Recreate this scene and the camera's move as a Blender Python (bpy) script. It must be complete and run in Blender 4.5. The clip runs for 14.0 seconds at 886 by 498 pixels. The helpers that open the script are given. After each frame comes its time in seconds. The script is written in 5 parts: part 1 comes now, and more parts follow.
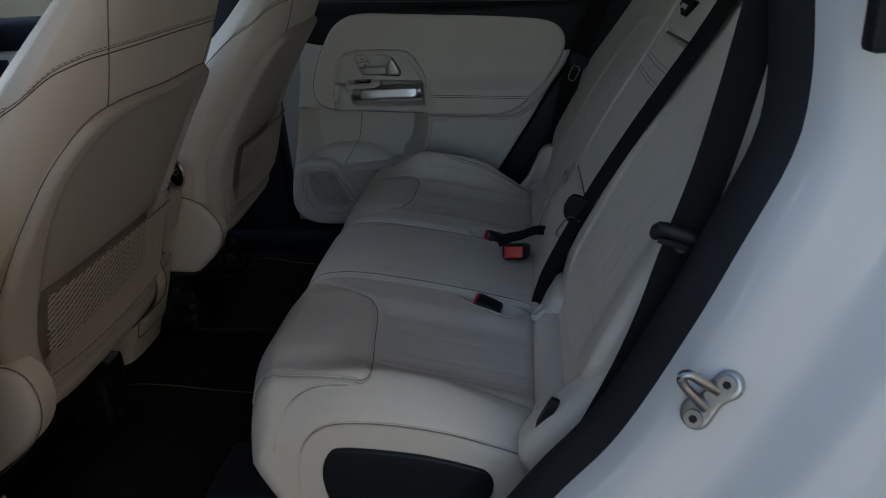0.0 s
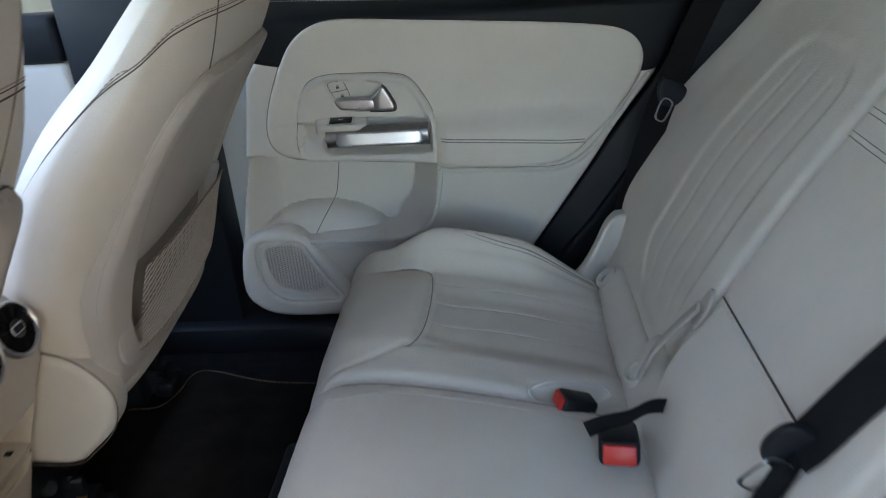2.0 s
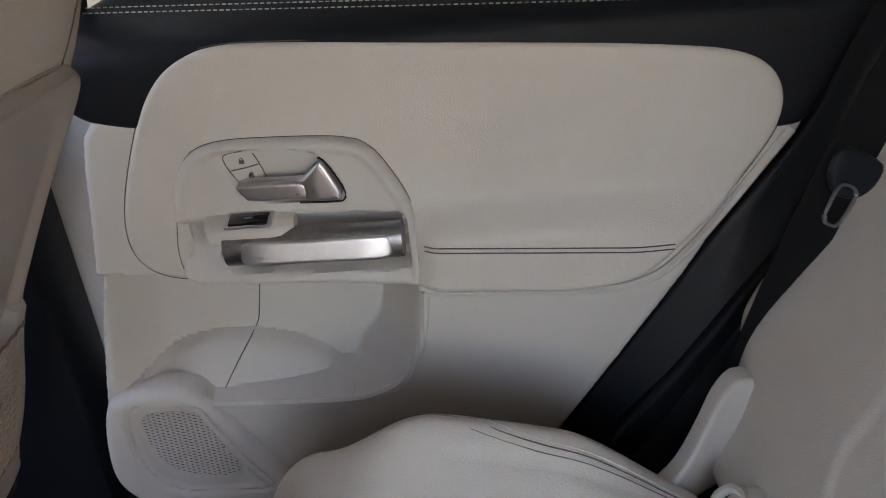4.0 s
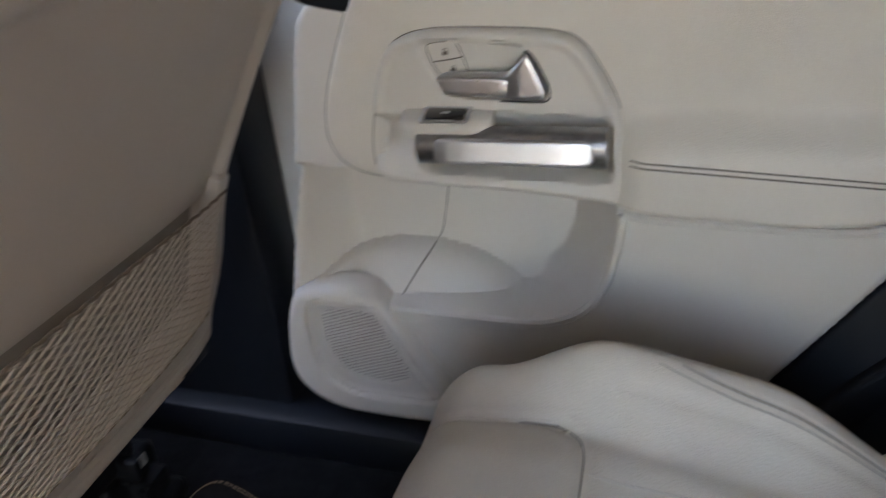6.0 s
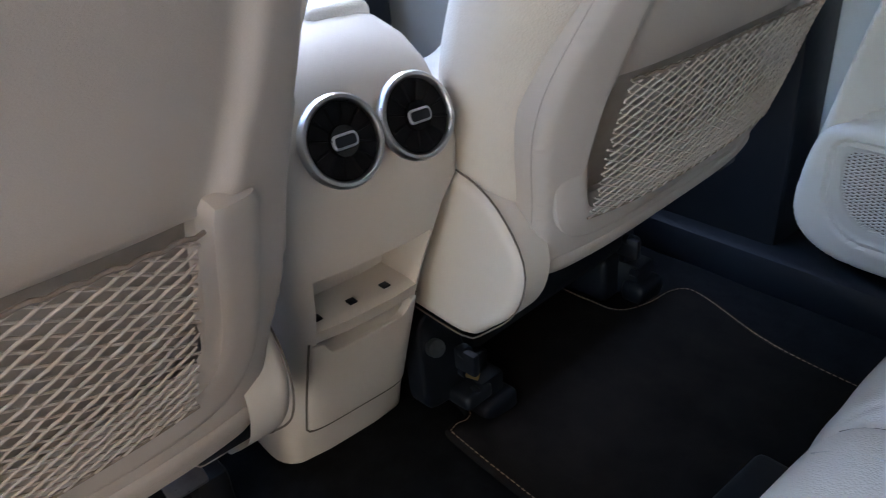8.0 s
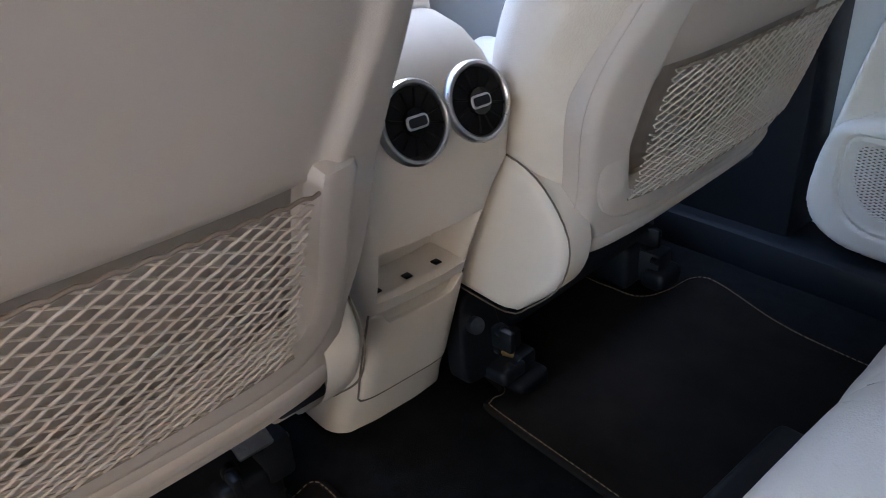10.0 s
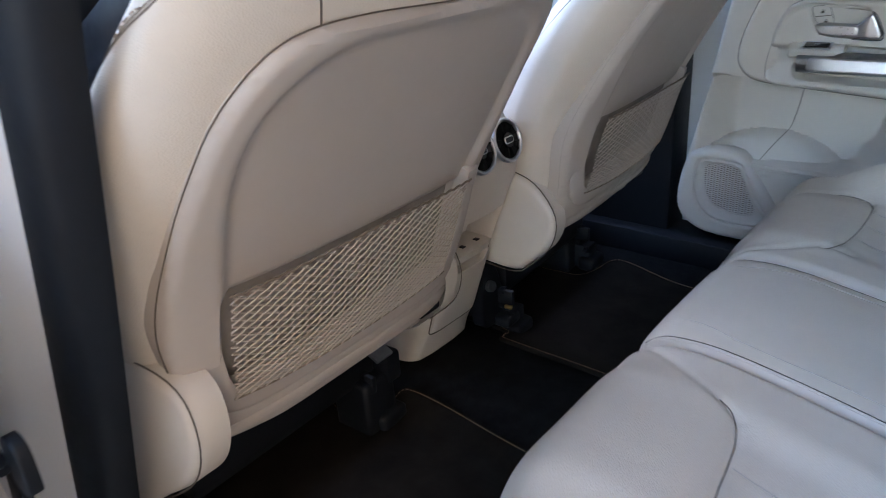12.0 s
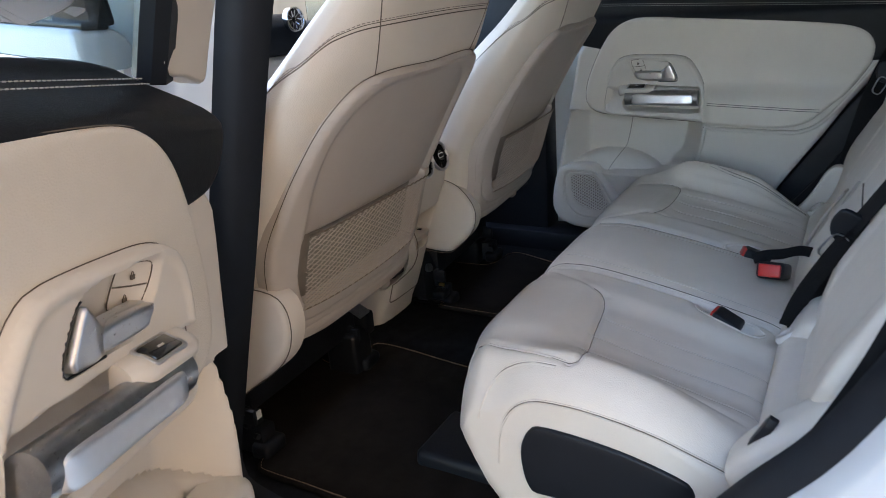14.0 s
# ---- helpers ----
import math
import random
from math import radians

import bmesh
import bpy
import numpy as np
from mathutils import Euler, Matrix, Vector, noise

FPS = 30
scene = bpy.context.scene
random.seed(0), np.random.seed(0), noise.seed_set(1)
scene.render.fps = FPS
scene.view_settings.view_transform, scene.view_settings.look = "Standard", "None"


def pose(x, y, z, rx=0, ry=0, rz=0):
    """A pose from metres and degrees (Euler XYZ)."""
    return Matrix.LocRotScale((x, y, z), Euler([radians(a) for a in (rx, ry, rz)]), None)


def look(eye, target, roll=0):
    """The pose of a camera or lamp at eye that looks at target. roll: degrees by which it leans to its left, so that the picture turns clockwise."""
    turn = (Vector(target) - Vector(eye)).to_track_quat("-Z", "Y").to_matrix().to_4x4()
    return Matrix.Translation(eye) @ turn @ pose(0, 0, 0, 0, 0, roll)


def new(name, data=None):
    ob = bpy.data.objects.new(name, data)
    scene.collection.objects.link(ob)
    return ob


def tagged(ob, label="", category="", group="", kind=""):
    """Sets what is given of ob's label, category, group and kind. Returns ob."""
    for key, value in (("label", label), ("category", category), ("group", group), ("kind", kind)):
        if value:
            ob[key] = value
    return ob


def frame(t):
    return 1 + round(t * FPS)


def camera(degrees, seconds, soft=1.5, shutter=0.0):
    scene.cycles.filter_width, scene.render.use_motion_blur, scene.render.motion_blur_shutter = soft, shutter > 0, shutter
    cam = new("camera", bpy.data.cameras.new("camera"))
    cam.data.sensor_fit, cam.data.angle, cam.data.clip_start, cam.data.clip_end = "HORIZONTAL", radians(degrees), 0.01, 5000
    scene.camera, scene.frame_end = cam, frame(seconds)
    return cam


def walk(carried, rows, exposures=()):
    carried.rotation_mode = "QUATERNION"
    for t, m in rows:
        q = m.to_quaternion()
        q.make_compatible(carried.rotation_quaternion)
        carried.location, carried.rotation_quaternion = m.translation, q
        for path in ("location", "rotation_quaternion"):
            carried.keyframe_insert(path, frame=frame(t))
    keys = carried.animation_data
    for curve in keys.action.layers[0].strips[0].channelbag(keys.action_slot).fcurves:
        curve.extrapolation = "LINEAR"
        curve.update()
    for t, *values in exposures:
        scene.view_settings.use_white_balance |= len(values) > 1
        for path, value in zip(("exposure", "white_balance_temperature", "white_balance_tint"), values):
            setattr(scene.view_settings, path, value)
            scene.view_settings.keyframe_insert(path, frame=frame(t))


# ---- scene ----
cam = camera(62.6, 14.0, soft=0.7, shutter=0.4)
PATH = [
    (0, (0.046, -1.495, 1.348), (-0.198, 0.324, 0.553), -4.0),
    (0.5, (0.04, -1.344, 1.34), (-0.21, 0.469, 0.532), -3.8),
    (1, (0.027, -1.142, 1.343), (-0.23, 0.658, 0.512), -4.4),
    (1.5, (-0.04, -0.936, 1.326), (-0.279, 0.866, 0.493), -4.5),
    (2, (-0.138, -0.731, 1.347), (-0.302, 1.062, 0.476), -4.4),
    (2.5, (-0.166, -0.499, 1.312), (-0.28, 1.302, 0.45), -3.8),
    (3, (-0.182, -0.328, 1.286), (-0.255, 1.487, 0.45), -3.5),
    (3.2, (-0.181, -0.261, 1.294), (-0.262, 1.539, 0.424), -3.9),
    (5.3, (-0.18, 0.047, 1.197), (-0.427, 1.844, 0.355), -5.2),
    (5.5, (-0.2, 0.022, 1.196), (-0.491, 1.806, 0.341), -5.2),
    (6, (-0.202, -0.036, 1.182), (-0.817, 1.638, 0.276), -5.4),
    (6.5, (-0.254, -0.148, 1.134), (-1.154, 1.385, 0.218), -4.6),
    (7, (-0.277, -0.237, 1.105), (-1.396, 1.128, 0.165), -4.2),
    (7.5, (-0.286, -0.296, 1.087), (-1.563, 0.904, 0.122), -4.6),
    (7.7, (-0.29, -0.311, 1.081), (-1.614, 0.836, 0.116), -4.7),
    (8, (-0.286, -0.324, 1.083), (-1.665, 0.751, 0.114), -5.0),
    (8.2, (-0.291, -0.327, 1.084), (-1.686, 0.719, 0.106), -4.9),
    (10.3, (-0.266, -0.46, 1.092), (-1.637, 0.653, 0.152), -4.4),
    (10.5, (-0.25, -0.506, 1.114), (-1.61, 0.634, 0.192), -4.7),
    (11, (-0.232, -0.638, 1.153), (-1.528, 0.589, 0.252), -4.2),
    (11.5, (-0.168, -0.798, 1.195), (-1.418, 0.503, 0.333), -4.1),
    (12, (-0.063, -0.963, 1.227), (-1.264, 0.414, 0.415), -4.3),
    (12.5, (0.019, -1.128, 1.258), (-1.119, 0.326, 0.488), -4.6),
    (13, (0.036, -1.281, 1.277), (-1.025, 0.25, 0.549), -4.9),
    (13.5, (0.073, -1.409, 1.283), (-0.922, 0.179, 0.585), -4.8),
    (14, (0.126, -1.507, 1.287), (-0.826, 0.111, 0.599), -4.7),
]
LIFT = .10
EXPOSURES = [(t, stops + LIFT, kelvin, tint) for t, stops, kelvin, tint in (
    (0, 1.32, 6900, 7), (.3, 2.55, 6900, 7), (.7, 3.1, 6900, 7), (1.5, 3.4, 6900, 7), (2.5, 3.2, 7300, 13), (3.0, 3.55, 7900, 20), (5.5, 3.35, 7800, 22),
    (6.0, 3.65, 7900, 18), (6.7, 3.95, 6900, 12), (7.5, 3.82, 6400, 10), (9, 3.85, 6400, 10), (11, 3.74, 6250, 12), (12.5, 3.3, 6550, 12), (14, 3.08, 6850, 12))]
walk(cam, [(t, look(eye, target, roll)) for t, eye, target, roll in PATH], EXPOSURES)

# ---- world, sun, exposure ----
world = bpy.data.worlds.new("sky")
scene.world = world
world.use_nodes = True
wn = world.node_tree.nodes
sky = wn.new("ShaderNodeTexSky")
sky.sky_type = "NISHITA"
sky.sun_disc = False
sky.sun_elevation = radians(46)
sky.sun_rotation = radians(-40)
world.node_tree.links.new(sky.outputs[0], wn["Background"].inputs[0])
wn["Background"].inputs[1].default_value = 0.15
sun_data = bpy.data.lights.new("sun", "SUN")
sun_data.energy = 3.0
sun_data.angle = radians(0.6)
sun_data.color = (1.0, 0.93, 0.84)
sun = new("sun", sun_data)
sun.matrix_world = look((-5.0, 6.0, 8.0), (0, 0, 0))

# ---- materials ----


def mat(name, color, rough=0.5, metal=0.0, vary=0.06, vscale=9.0, bump=0.0, bscale=400.0, btype="noise", coat=0.0, spec=0.5, sheen=0.0):
    """Principled material with colour variation at two scales and a fine relief."""
    m = bpy.data.materials.new(name)
    m.use_nodes = True
    nt = m.node_tree
    b = nt.nodes["Principled BSDF"]
    b.inputs["Roughness"].default_value = rough
    b.inputs["Metallic"].default_value = metal
    b.inputs["Specular IOR Level"].default_value = spec
    b.inputs["Coat Weight"].default_value = coat
    b.inputs["Coat Roughness"].default_value = 0.04
    b.inputs["Sheen Weight"].default_value = sheen
    tc = nt.nodes.new("ShaderNodeTexCoord")
    if vary:
        n1 = nt.nodes.new("ShaderNodeTexNoise")
        n1.inputs["Scale"].default_value = vscale
        n1.inputs["Detail"].default_value = 6
        n1.inputs["Roughness"].default_value = 0.65
        nt.links.new(tc.outputs["Object"], n1.inputs["Vector"])
        r = nt.nodes.new("ShaderNodeValToRGB")
        r.color_ramp.elements[0].position, r.color_ramp.elements[1].position = 0.3, 0.7
        r.color_ramp.elements[0].color = (*[c * (1 - vary) for c in color], 1)
        r.color_ramp.elements[1].color = (*[min(1, c * (1 + vary * 0.6)) for c in color], 1)
        nt.links.new(n1.outputs["Fac"], r.inputs["Fac"])
        nt.links.new(r.outputs["Color"], b.inputs["Base Color"])
        mr = nt.nodes.new("ShaderNodeMapRange")
        mr.inputs["To Min"].default_value, mr.inputs["To Max"].default_value = max(0.02, rough - 0.07), min(1, rough + 0.07)
        n2 = nt.nodes.new("ShaderNodeTexNoise")
        n2.inputs["Scale"].default_value = vscale * 7
        n2.inputs["Detail"].default_value = 3
        nt.links.new(tc.outputs["Object"], n2.inputs["Vector"])
        nt.links.new(n2.outputs["Fac"], mr.inputs["Value"])
        nt.links.new(mr.outputs["Result"], b.inputs["Roughness"])
    else:
        b.inputs["Base Color"].default_value = (*color, 1)
    if bump:
        bp = nt.nodes.new("ShaderNodeBump")
        bp.inputs["Strength"].default_value = bump
        bp.inputs["Distance"].default_value = 0.0006
        if btype == "leather":
            t = nt.nodes.new("ShaderNodeTexVoronoi")
            t.inputs["Scale"].default_value = bscale
            out = t.outputs["Distance"]
        elif btype == "weave":
            t = nt.nodes.new("ShaderNodeTexWave")
            t.inputs["Scale"].default_value = bscale
            t.inputs["Distortion"].default_value = 0.4
            out = t.outputs["Fac"]
        else:
            t = nt.nodes.new("ShaderNodeTexNoise")
            t.inputs["Scale"].default_value = bscale
            t.inputs["Detail"].default_value = 5
            out = t.outputs["Fac"]
        nt.links.new(tc.outputs["Object"], t.inputs["Vector"])
        nt.links.new(out, bp.inputs["Height"])
        nt.links.new(bp.outputs["Normal"], b.inputs["Normal"])
    return m


LEATHER = mat("cream_leather", (0.67, 0.61, 0.535), 0.46, vary=0.05, vscale=7, bump=0.45, bscale=520, btype="leather")
LEATHER_BLACK = mat("black_leather", (0.009, 0.0105, 0.0135), 0.5, vary=0.25, vscale=20, bump=0.35, bscale=600, btype="leather", spec=.22)
PLASTIC = mat("cream_plastic", (0.64, 0.59, 0.53), 0.5, vary=0.04, vscale=5, bump=0.30, bscale=900)
VINYL = mat("cream_seat_shell", (0.47, 0.42, 0.375), 0.55, vary=0.04, vscale=6, bump=0.30, bscale=900)
BLACK = mat("black_plastic", (0.0085, 0.0105, 0.0145), 0.45, vary=0.25, vscale=12, bump=0.2, bscale=1200, spec=.28)
GLOSS_BLACK = mat("gloss_black", (0.008, 0.008, 0.009), 0.08, vary=0, coat=0.5)
RUBBER = mat("black_rubber", (0.008, 0.0105, 0.015), 0.5, vary=0.3, vscale=14, bump=0.2, bscale=500, spec=.28)
CARPET = mat("black_carpet", (0.009, 0.0095, 0.0105), 0.95, vary=0.45, vscale=30, bump=1.0, bscale=900, spec=0.08)
MAT_CLOTH = mat("black_mat_velour", (0.0125, 0.0108, 0.0095), 0.95, vary=0.4, vscale=18, bump=1.0, bscale=1100, spec=0.08)
PAINT = mat("white_car_paint", (0.64, 0.65, 0.66), 0.24, vary=0, coat=1.0)
CHROME = mat("chrome", (0.78, 0.78, 0.79), 0.10, metal=1.0, vary=0.03, vscale=30)
SATIN = mat("satin_aluminium", (0.62, 0.62, 0.64), 0.30, metal=1.0, vary=0.05, vscale=40, bump=0.1, bscale=1500)
STEEL = mat("dull_steel", (0.40, 0.405, 0.42), 0.30, metal=1.0, vary=0.2, vscale=60)
INLAY = mat("bright_satin_inlay", (0.80, 0.80, 0.82), 0.42, metal=1.0, vary=0.04, vscale=50, bump=0.08, bscale=1500)
BRASS = mat("brass_pin", (0.50, 0.33, 0.13), 0.35, metal=1.0, vary=0.15, vscale=60)
RED = mat("red_plastic", (0.55, 0.022, 0.015), 0.4, vary=0.08, vscale=40)
BELT = mat("black_webbing", (0.009, 0.009, 0.010), 0.7, vary=0.2, vscale=40, bump=0.7, bscale=260, btype="weave", spec=.15)
CORD = mat("cream_net_cord", (0.46, 0.40, 0.345), 0.8, vary=0.1, vscale=60, bump=0.5, bscale=900)
POUCH_BACK = mat("taupe_pouch_back", (0.29, 0.255, 0.225), 0.85, vary=0.12, vscale=30, bump=0.6, bscale=900)
CORD_DARK = mat("brown_net_hem", (0.20, 0.16, 0.13), 0.8, vary=0.2, vscale=80, bump=0.5, bscale=900)
# brown of seams and joints, with crease shade put into it
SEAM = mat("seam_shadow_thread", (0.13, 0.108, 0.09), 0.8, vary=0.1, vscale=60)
THREAD = mat("light_thread", (0.55, 0.53, 0.50), 0.7, vary=0.1, vscale=90)
FLUTE = mat("flute_thread", (0.50, 0.455, 0.41), 0.7, vary=0.08, vscale=60)
THREAD_GREY = mat("taupe_thread", (0.33, 0.29, 0.26), 0.8, vary=0.1, vscale=90)
ORANGE_THREAD = mat("tan_mat_stitch", (0.30, 0.21, 0.13), 0.8, vary=0.1, vscale=90)
HEADLINER = mat("grey_headliner", (0.55, 0.53, 0.50), 0.9, vary=0.05, vscale=10, bump=0.4, bscale=800)
GROUND = mat("tan_paving", (0.15, 0.125, 0.100), 0.85, vary=0.25, vscale=3, bump=0.6, bscale=60)
# tan for the two unseen walls added to shape the light
TAN_WALL = mat("tan_helper_wall", (0.32, 0.25, 0.18), 0.9, vary=0.15, vscale=2, bump=0.6, bscale=40)
SKY_BLOCK = mat("grey_sky_block", (0.22, 0.21, 0.20), 0.8, vary=0.15, vscale=2, bump=0.4, bscale=40)
PAPER = mat("white_paper", (0.75, 0.75, 0.73), 0.8, vary=0.04, vscale=20)
LABEL_DARK = mat("dark_label", (0.012, 0.012, 0.014), 0.7, vary=0.1, vscale=50, spec=0.1)
LABEL_PRINT = mat("pale_print", (0.55, 0.55, 0.55), 0.6, vary=0.05, vscale=50)


def glass_mat(name, tint=(0.9, 0.95, 0.95)):
    m = bpy.data.materials.new(name)
    m.use_nodes = True
    b = m.node_tree.nodes["Principled BSDF"]
    b.inputs["Base Color"].default_value = (*tint, 1)
    b.inputs["Roughness"].default_value = 0.0
    b.inputs["Transmission Weight"].default_value = 1.0
    b.inputs["IOR"].default_value = 1.45
    return m


GLASS = glass_mat("car_glass", (0.80, 0.90, 0.90))
TINT_GLASS = glass_mat("door_glass", (0.50, 0.60, 0.62))
VENT_DARK = mat("vent_black", (0.005, 0.005, 0.006), 0.6, vary=0, spec=0.15)

# ---- mesh helpers ----
FLIP = [Matrix.Identity(4)]


def finish(name, bm, material, parent=None, label="", smooth=True):
    bm.transform(FLIP[0])
    if FLIP[0].determinant() < 0:
        bmesh.ops.reverse_faces(bm, faces=bm.faces)
    me = bpy.data.meshes.new(name)
    if smooth:
        for f in bm.faces:
            f.smooth = True
    bm.to_mesh(me)
    bm.free()
    me.materials.append(material)
    ob = new(name, me)
    if smooth:
        me.set_sharp_from_angle(angle=radians(42))
    if parent is not None:
        ob.parent = parent
        ob.matrix_parent_inverse = parent.matrix_basis.inverted()
    if label:
        ob["label"] = label
    return ob


part = finish


def thing(name, label, category, at=(0, 0, 0), group="", kind=""):
    e = new(name)
    e.empty_display_size = 0.05
    e.matrix_basis = Matrix.Translation(FLIP[0] @ Vector(at))
    return tagged(e, label, category, group, kind)


def smoothstep(a, b, x):
    t = min(1, max(0, (x - a) / (b - a)))
    return t * t * (3 - 2 * t)


def knots(pairs, x):
    """Smooth monotone-ish interpolation through (x, value) pairs."""
    if x <= pairs[0][0]:
        return pairs[0][1]
    for i in range(len(pairs) - 1):
        x0, y0 = pairs[i]
        x1, y1 = pairs[i + 1]
        if x <= x1:
            m0 = (y1 - pairs[i - 1][1]) / (x1 - pairs[i - 1][0]) if i else (y1 - y0) / (x1 - x0)
            m1 = (pairs[i + 2][1] - y0) / (pairs[i + 2][0] - x0) if i + 2 < len(pairs) else (y1 - y0) / (x1 - x0)
            t, h = (x - x0) / (x1 - x0), x1 - x0
            return (2 * t**3 - 3 * t**2 + 1) * y0 + (t**3 - 2 * t**2 + t) * h * m0 + (3 * t**2 - 2 * t**3) * y1 + (t**3 - t**2) * h * m1
    return pairs[-1][1]


def smooth_line(pts, step=0.01, closed=False):
    """A Catmull-Rom line through the points, at about even steps."""
    pts = [Vector(p) for p in pts]
    n = len(pts)
    out = []
    for i in range(n if closed else n - 1):
        if closed:
            a, b, c, d = pts[i - 1], pts[i], pts[(i + 1) % n], pts[(i + 2) % n]
        else:
            a, b, c, d = pts[max(0, i - 1)], pts[i], pts[i + 1], pts[min(n - 1, i + 2)]
        k = max(1, int((c - b).length / step))
        for j in range(k):
            t = j / k
            out.append(0.5 * (2 * b + (c - a) * t + (2 * a - 5 * b + 4 * c - d) * t * t + (3 * b - a - 3 * c + d) * t**3))
    if not closed:
        out.append(pts[-1])
    return out


def skin(bm, rings, close_u=True, cap=True):
    """Quads between rings of equal length."""
    vr = [[bm.verts.new(p) for p in r] for r in rings]
    n = len(vr[0])
    for a, b in zip(vr, vr[1:]):
        for i in range(n if close_u else n - 1):
            j = (i + 1) % n
            bm.faces.new((a[i], a[j], b[j], b[i]))
    if cap and close_u:
        bm.faces.new(list(reversed(vr[0])))
        bm.faces.new(vr[-1])
    return vr


def tube(bm, pts, r, sides=6, closed=False, flat=1.0):
    pts = [Vector(p) for p in pts]
    n = len(pts)
    rings = []
    up = Vector((0.13, 0.21, 0.97))
    for i, p in enumerate(pts):
        d = (pts[(i + 1) % n] - pts[i - 1]) if closed else (pts[min(i + 1, n - 1)] - pts[max(i - 1, 0)])
        if d.length < 1e-9:
            d = Vector((1, 0, 0))
        d.normalize()
        s = d.cross(up)
        if s.length < 0.05:
            s = d.cross(Vector((1, 0, 0)))
        s.normalize()
        u = s.cross(d)
        rr = r(i / max(1, n - 1)) if callable(r) else r
        rings.append([p + (s * math.cos(a) + u * math.sin(a) * flat) * rr for a in (2 * math.pi * k / sides for k in range(sides))])
    if closed:
        rings.append(rings[0])
        skin(bm, rings, True, False)
        bmesh.ops.remove_doubles(bm, verts=bm.verts, dist=1e-7)
    else:
        skin(bm, rings)
    return bm


def box(bm, lo, hi, bevel=0.0, seg=2, m=None):
    res = bmesh.ops.create_cube(bm, size=1.0)
    vs = res["verts"]
    c = (Vector(lo) + Vector(hi)) / 2
    s = Vector(hi) - Vector(lo)
    for v in vs:
        v.co = Vector((v.co.x * s.x, v.co.y * s.y, v.co.z * s.z)) + c
    if bevel:
        es = list({e for v in vs for e in v.link_edges})
        r = bmesh.ops.bevel(bm, geom=es, offset=bevel, segments=seg, affect="EDGES", profile=0.5)
        vs = list({v for f in r["faces"] for v in f.verts} | {v for v in vs if v.is_valid})
    if m is not None:
        bmesh.ops.transform(bm, matrix=m, verts=[v for v in vs if v.is_valid])
    return bm


def boxed(lo, hi, bevel=0.0, seg=2, m=None):
    return box(bmesh.new(), lo, hi, bevel, seg, m)


def round_outline(pts, step=0.012):
    return [(p.x, p.y) for p in smooth_line([(a, b, 0) for a, b in pts], step, True)]


def soften(o, n=8):
    """Rounds the corners of a closed outline."""
    for _ in range(n):
        o = [((o[i - 1][0] + 2 * o[i][0] + o[(i + 1) % len(o)][0]) / 4, (o[i - 1][1] + 2 * o[i][1] + o[(i + 1) % len(o)][1]) / 4) for i in range(len(o))]
    return o


def area2(o):
    return sum(a[0] * b[1] - b[0] * a[1] for a, b in zip(o, o[1:] + o[:1]))


def inset2(o, d):
    """The outline moved inwards by d."""
    sgn = 1 if area2(o) > 0 else -1
    n = len(o)
    res = []
    for i in range(n):
        ax, ay = o[i - 1]
        cx, cy = o[(i + 1) % n]
        tx, ty = cx - ax, cy - ay
        k = math.hypot(tx, ty) or 1
        res.append((o[i][0] - ty / k * d * sgn, o[i][1] + tx / k * d * sgn))
    return res


def dome(outline, to, edge=0.012, height=None, centre=None, rings=10, back=0.02, close=False):
    """A rounded pad over a star-shaped outline. to(a, b, h) gives the place; h is the height over the base plane."""
    o = outline if area2(outline) > 0 else list(reversed(outline))
    ca = centre or (sum(p[0] for p in o) / len(o), sum(p[1] for p in o) / len(o))
    height = height or (lambda a, b: 0.0)
    bm = bmesh.new()
    rr = [[to(a, b, -back) for a, b in o]]
    for k in range(5):
        an = math.pi / 2 * k / 4
        d, h = edge * (1 - math.cos(an)), edge * math.sin(an) - edge
        rr.append([to(a, b, h + height(a, b)) for a, b in inset2(o, d)])
    base = inset2(o, edge)
    for k in range(1, rings):
        s = 1 - k / rings
        rr.append([to(ca[0] + (a - ca[0]) * s, ca[1] + (b - ca[1]) * s, height(ca[0] + (a - ca[0]) * s, ca[1] + (b - ca[1]) * s)) for a, b in base])
    vr = skin(bm, rr, True, False)
    c = bm.verts.new(to(ca[0], ca[1], height(*ca)))
    last = vr[-1]
    for i in range(len(last)):
        bm.faces.new((last[i], last[(i + 1) % len(last)], c))
    if close:
        bm.faces.new(list(reversed(vr[0])))
    return bm


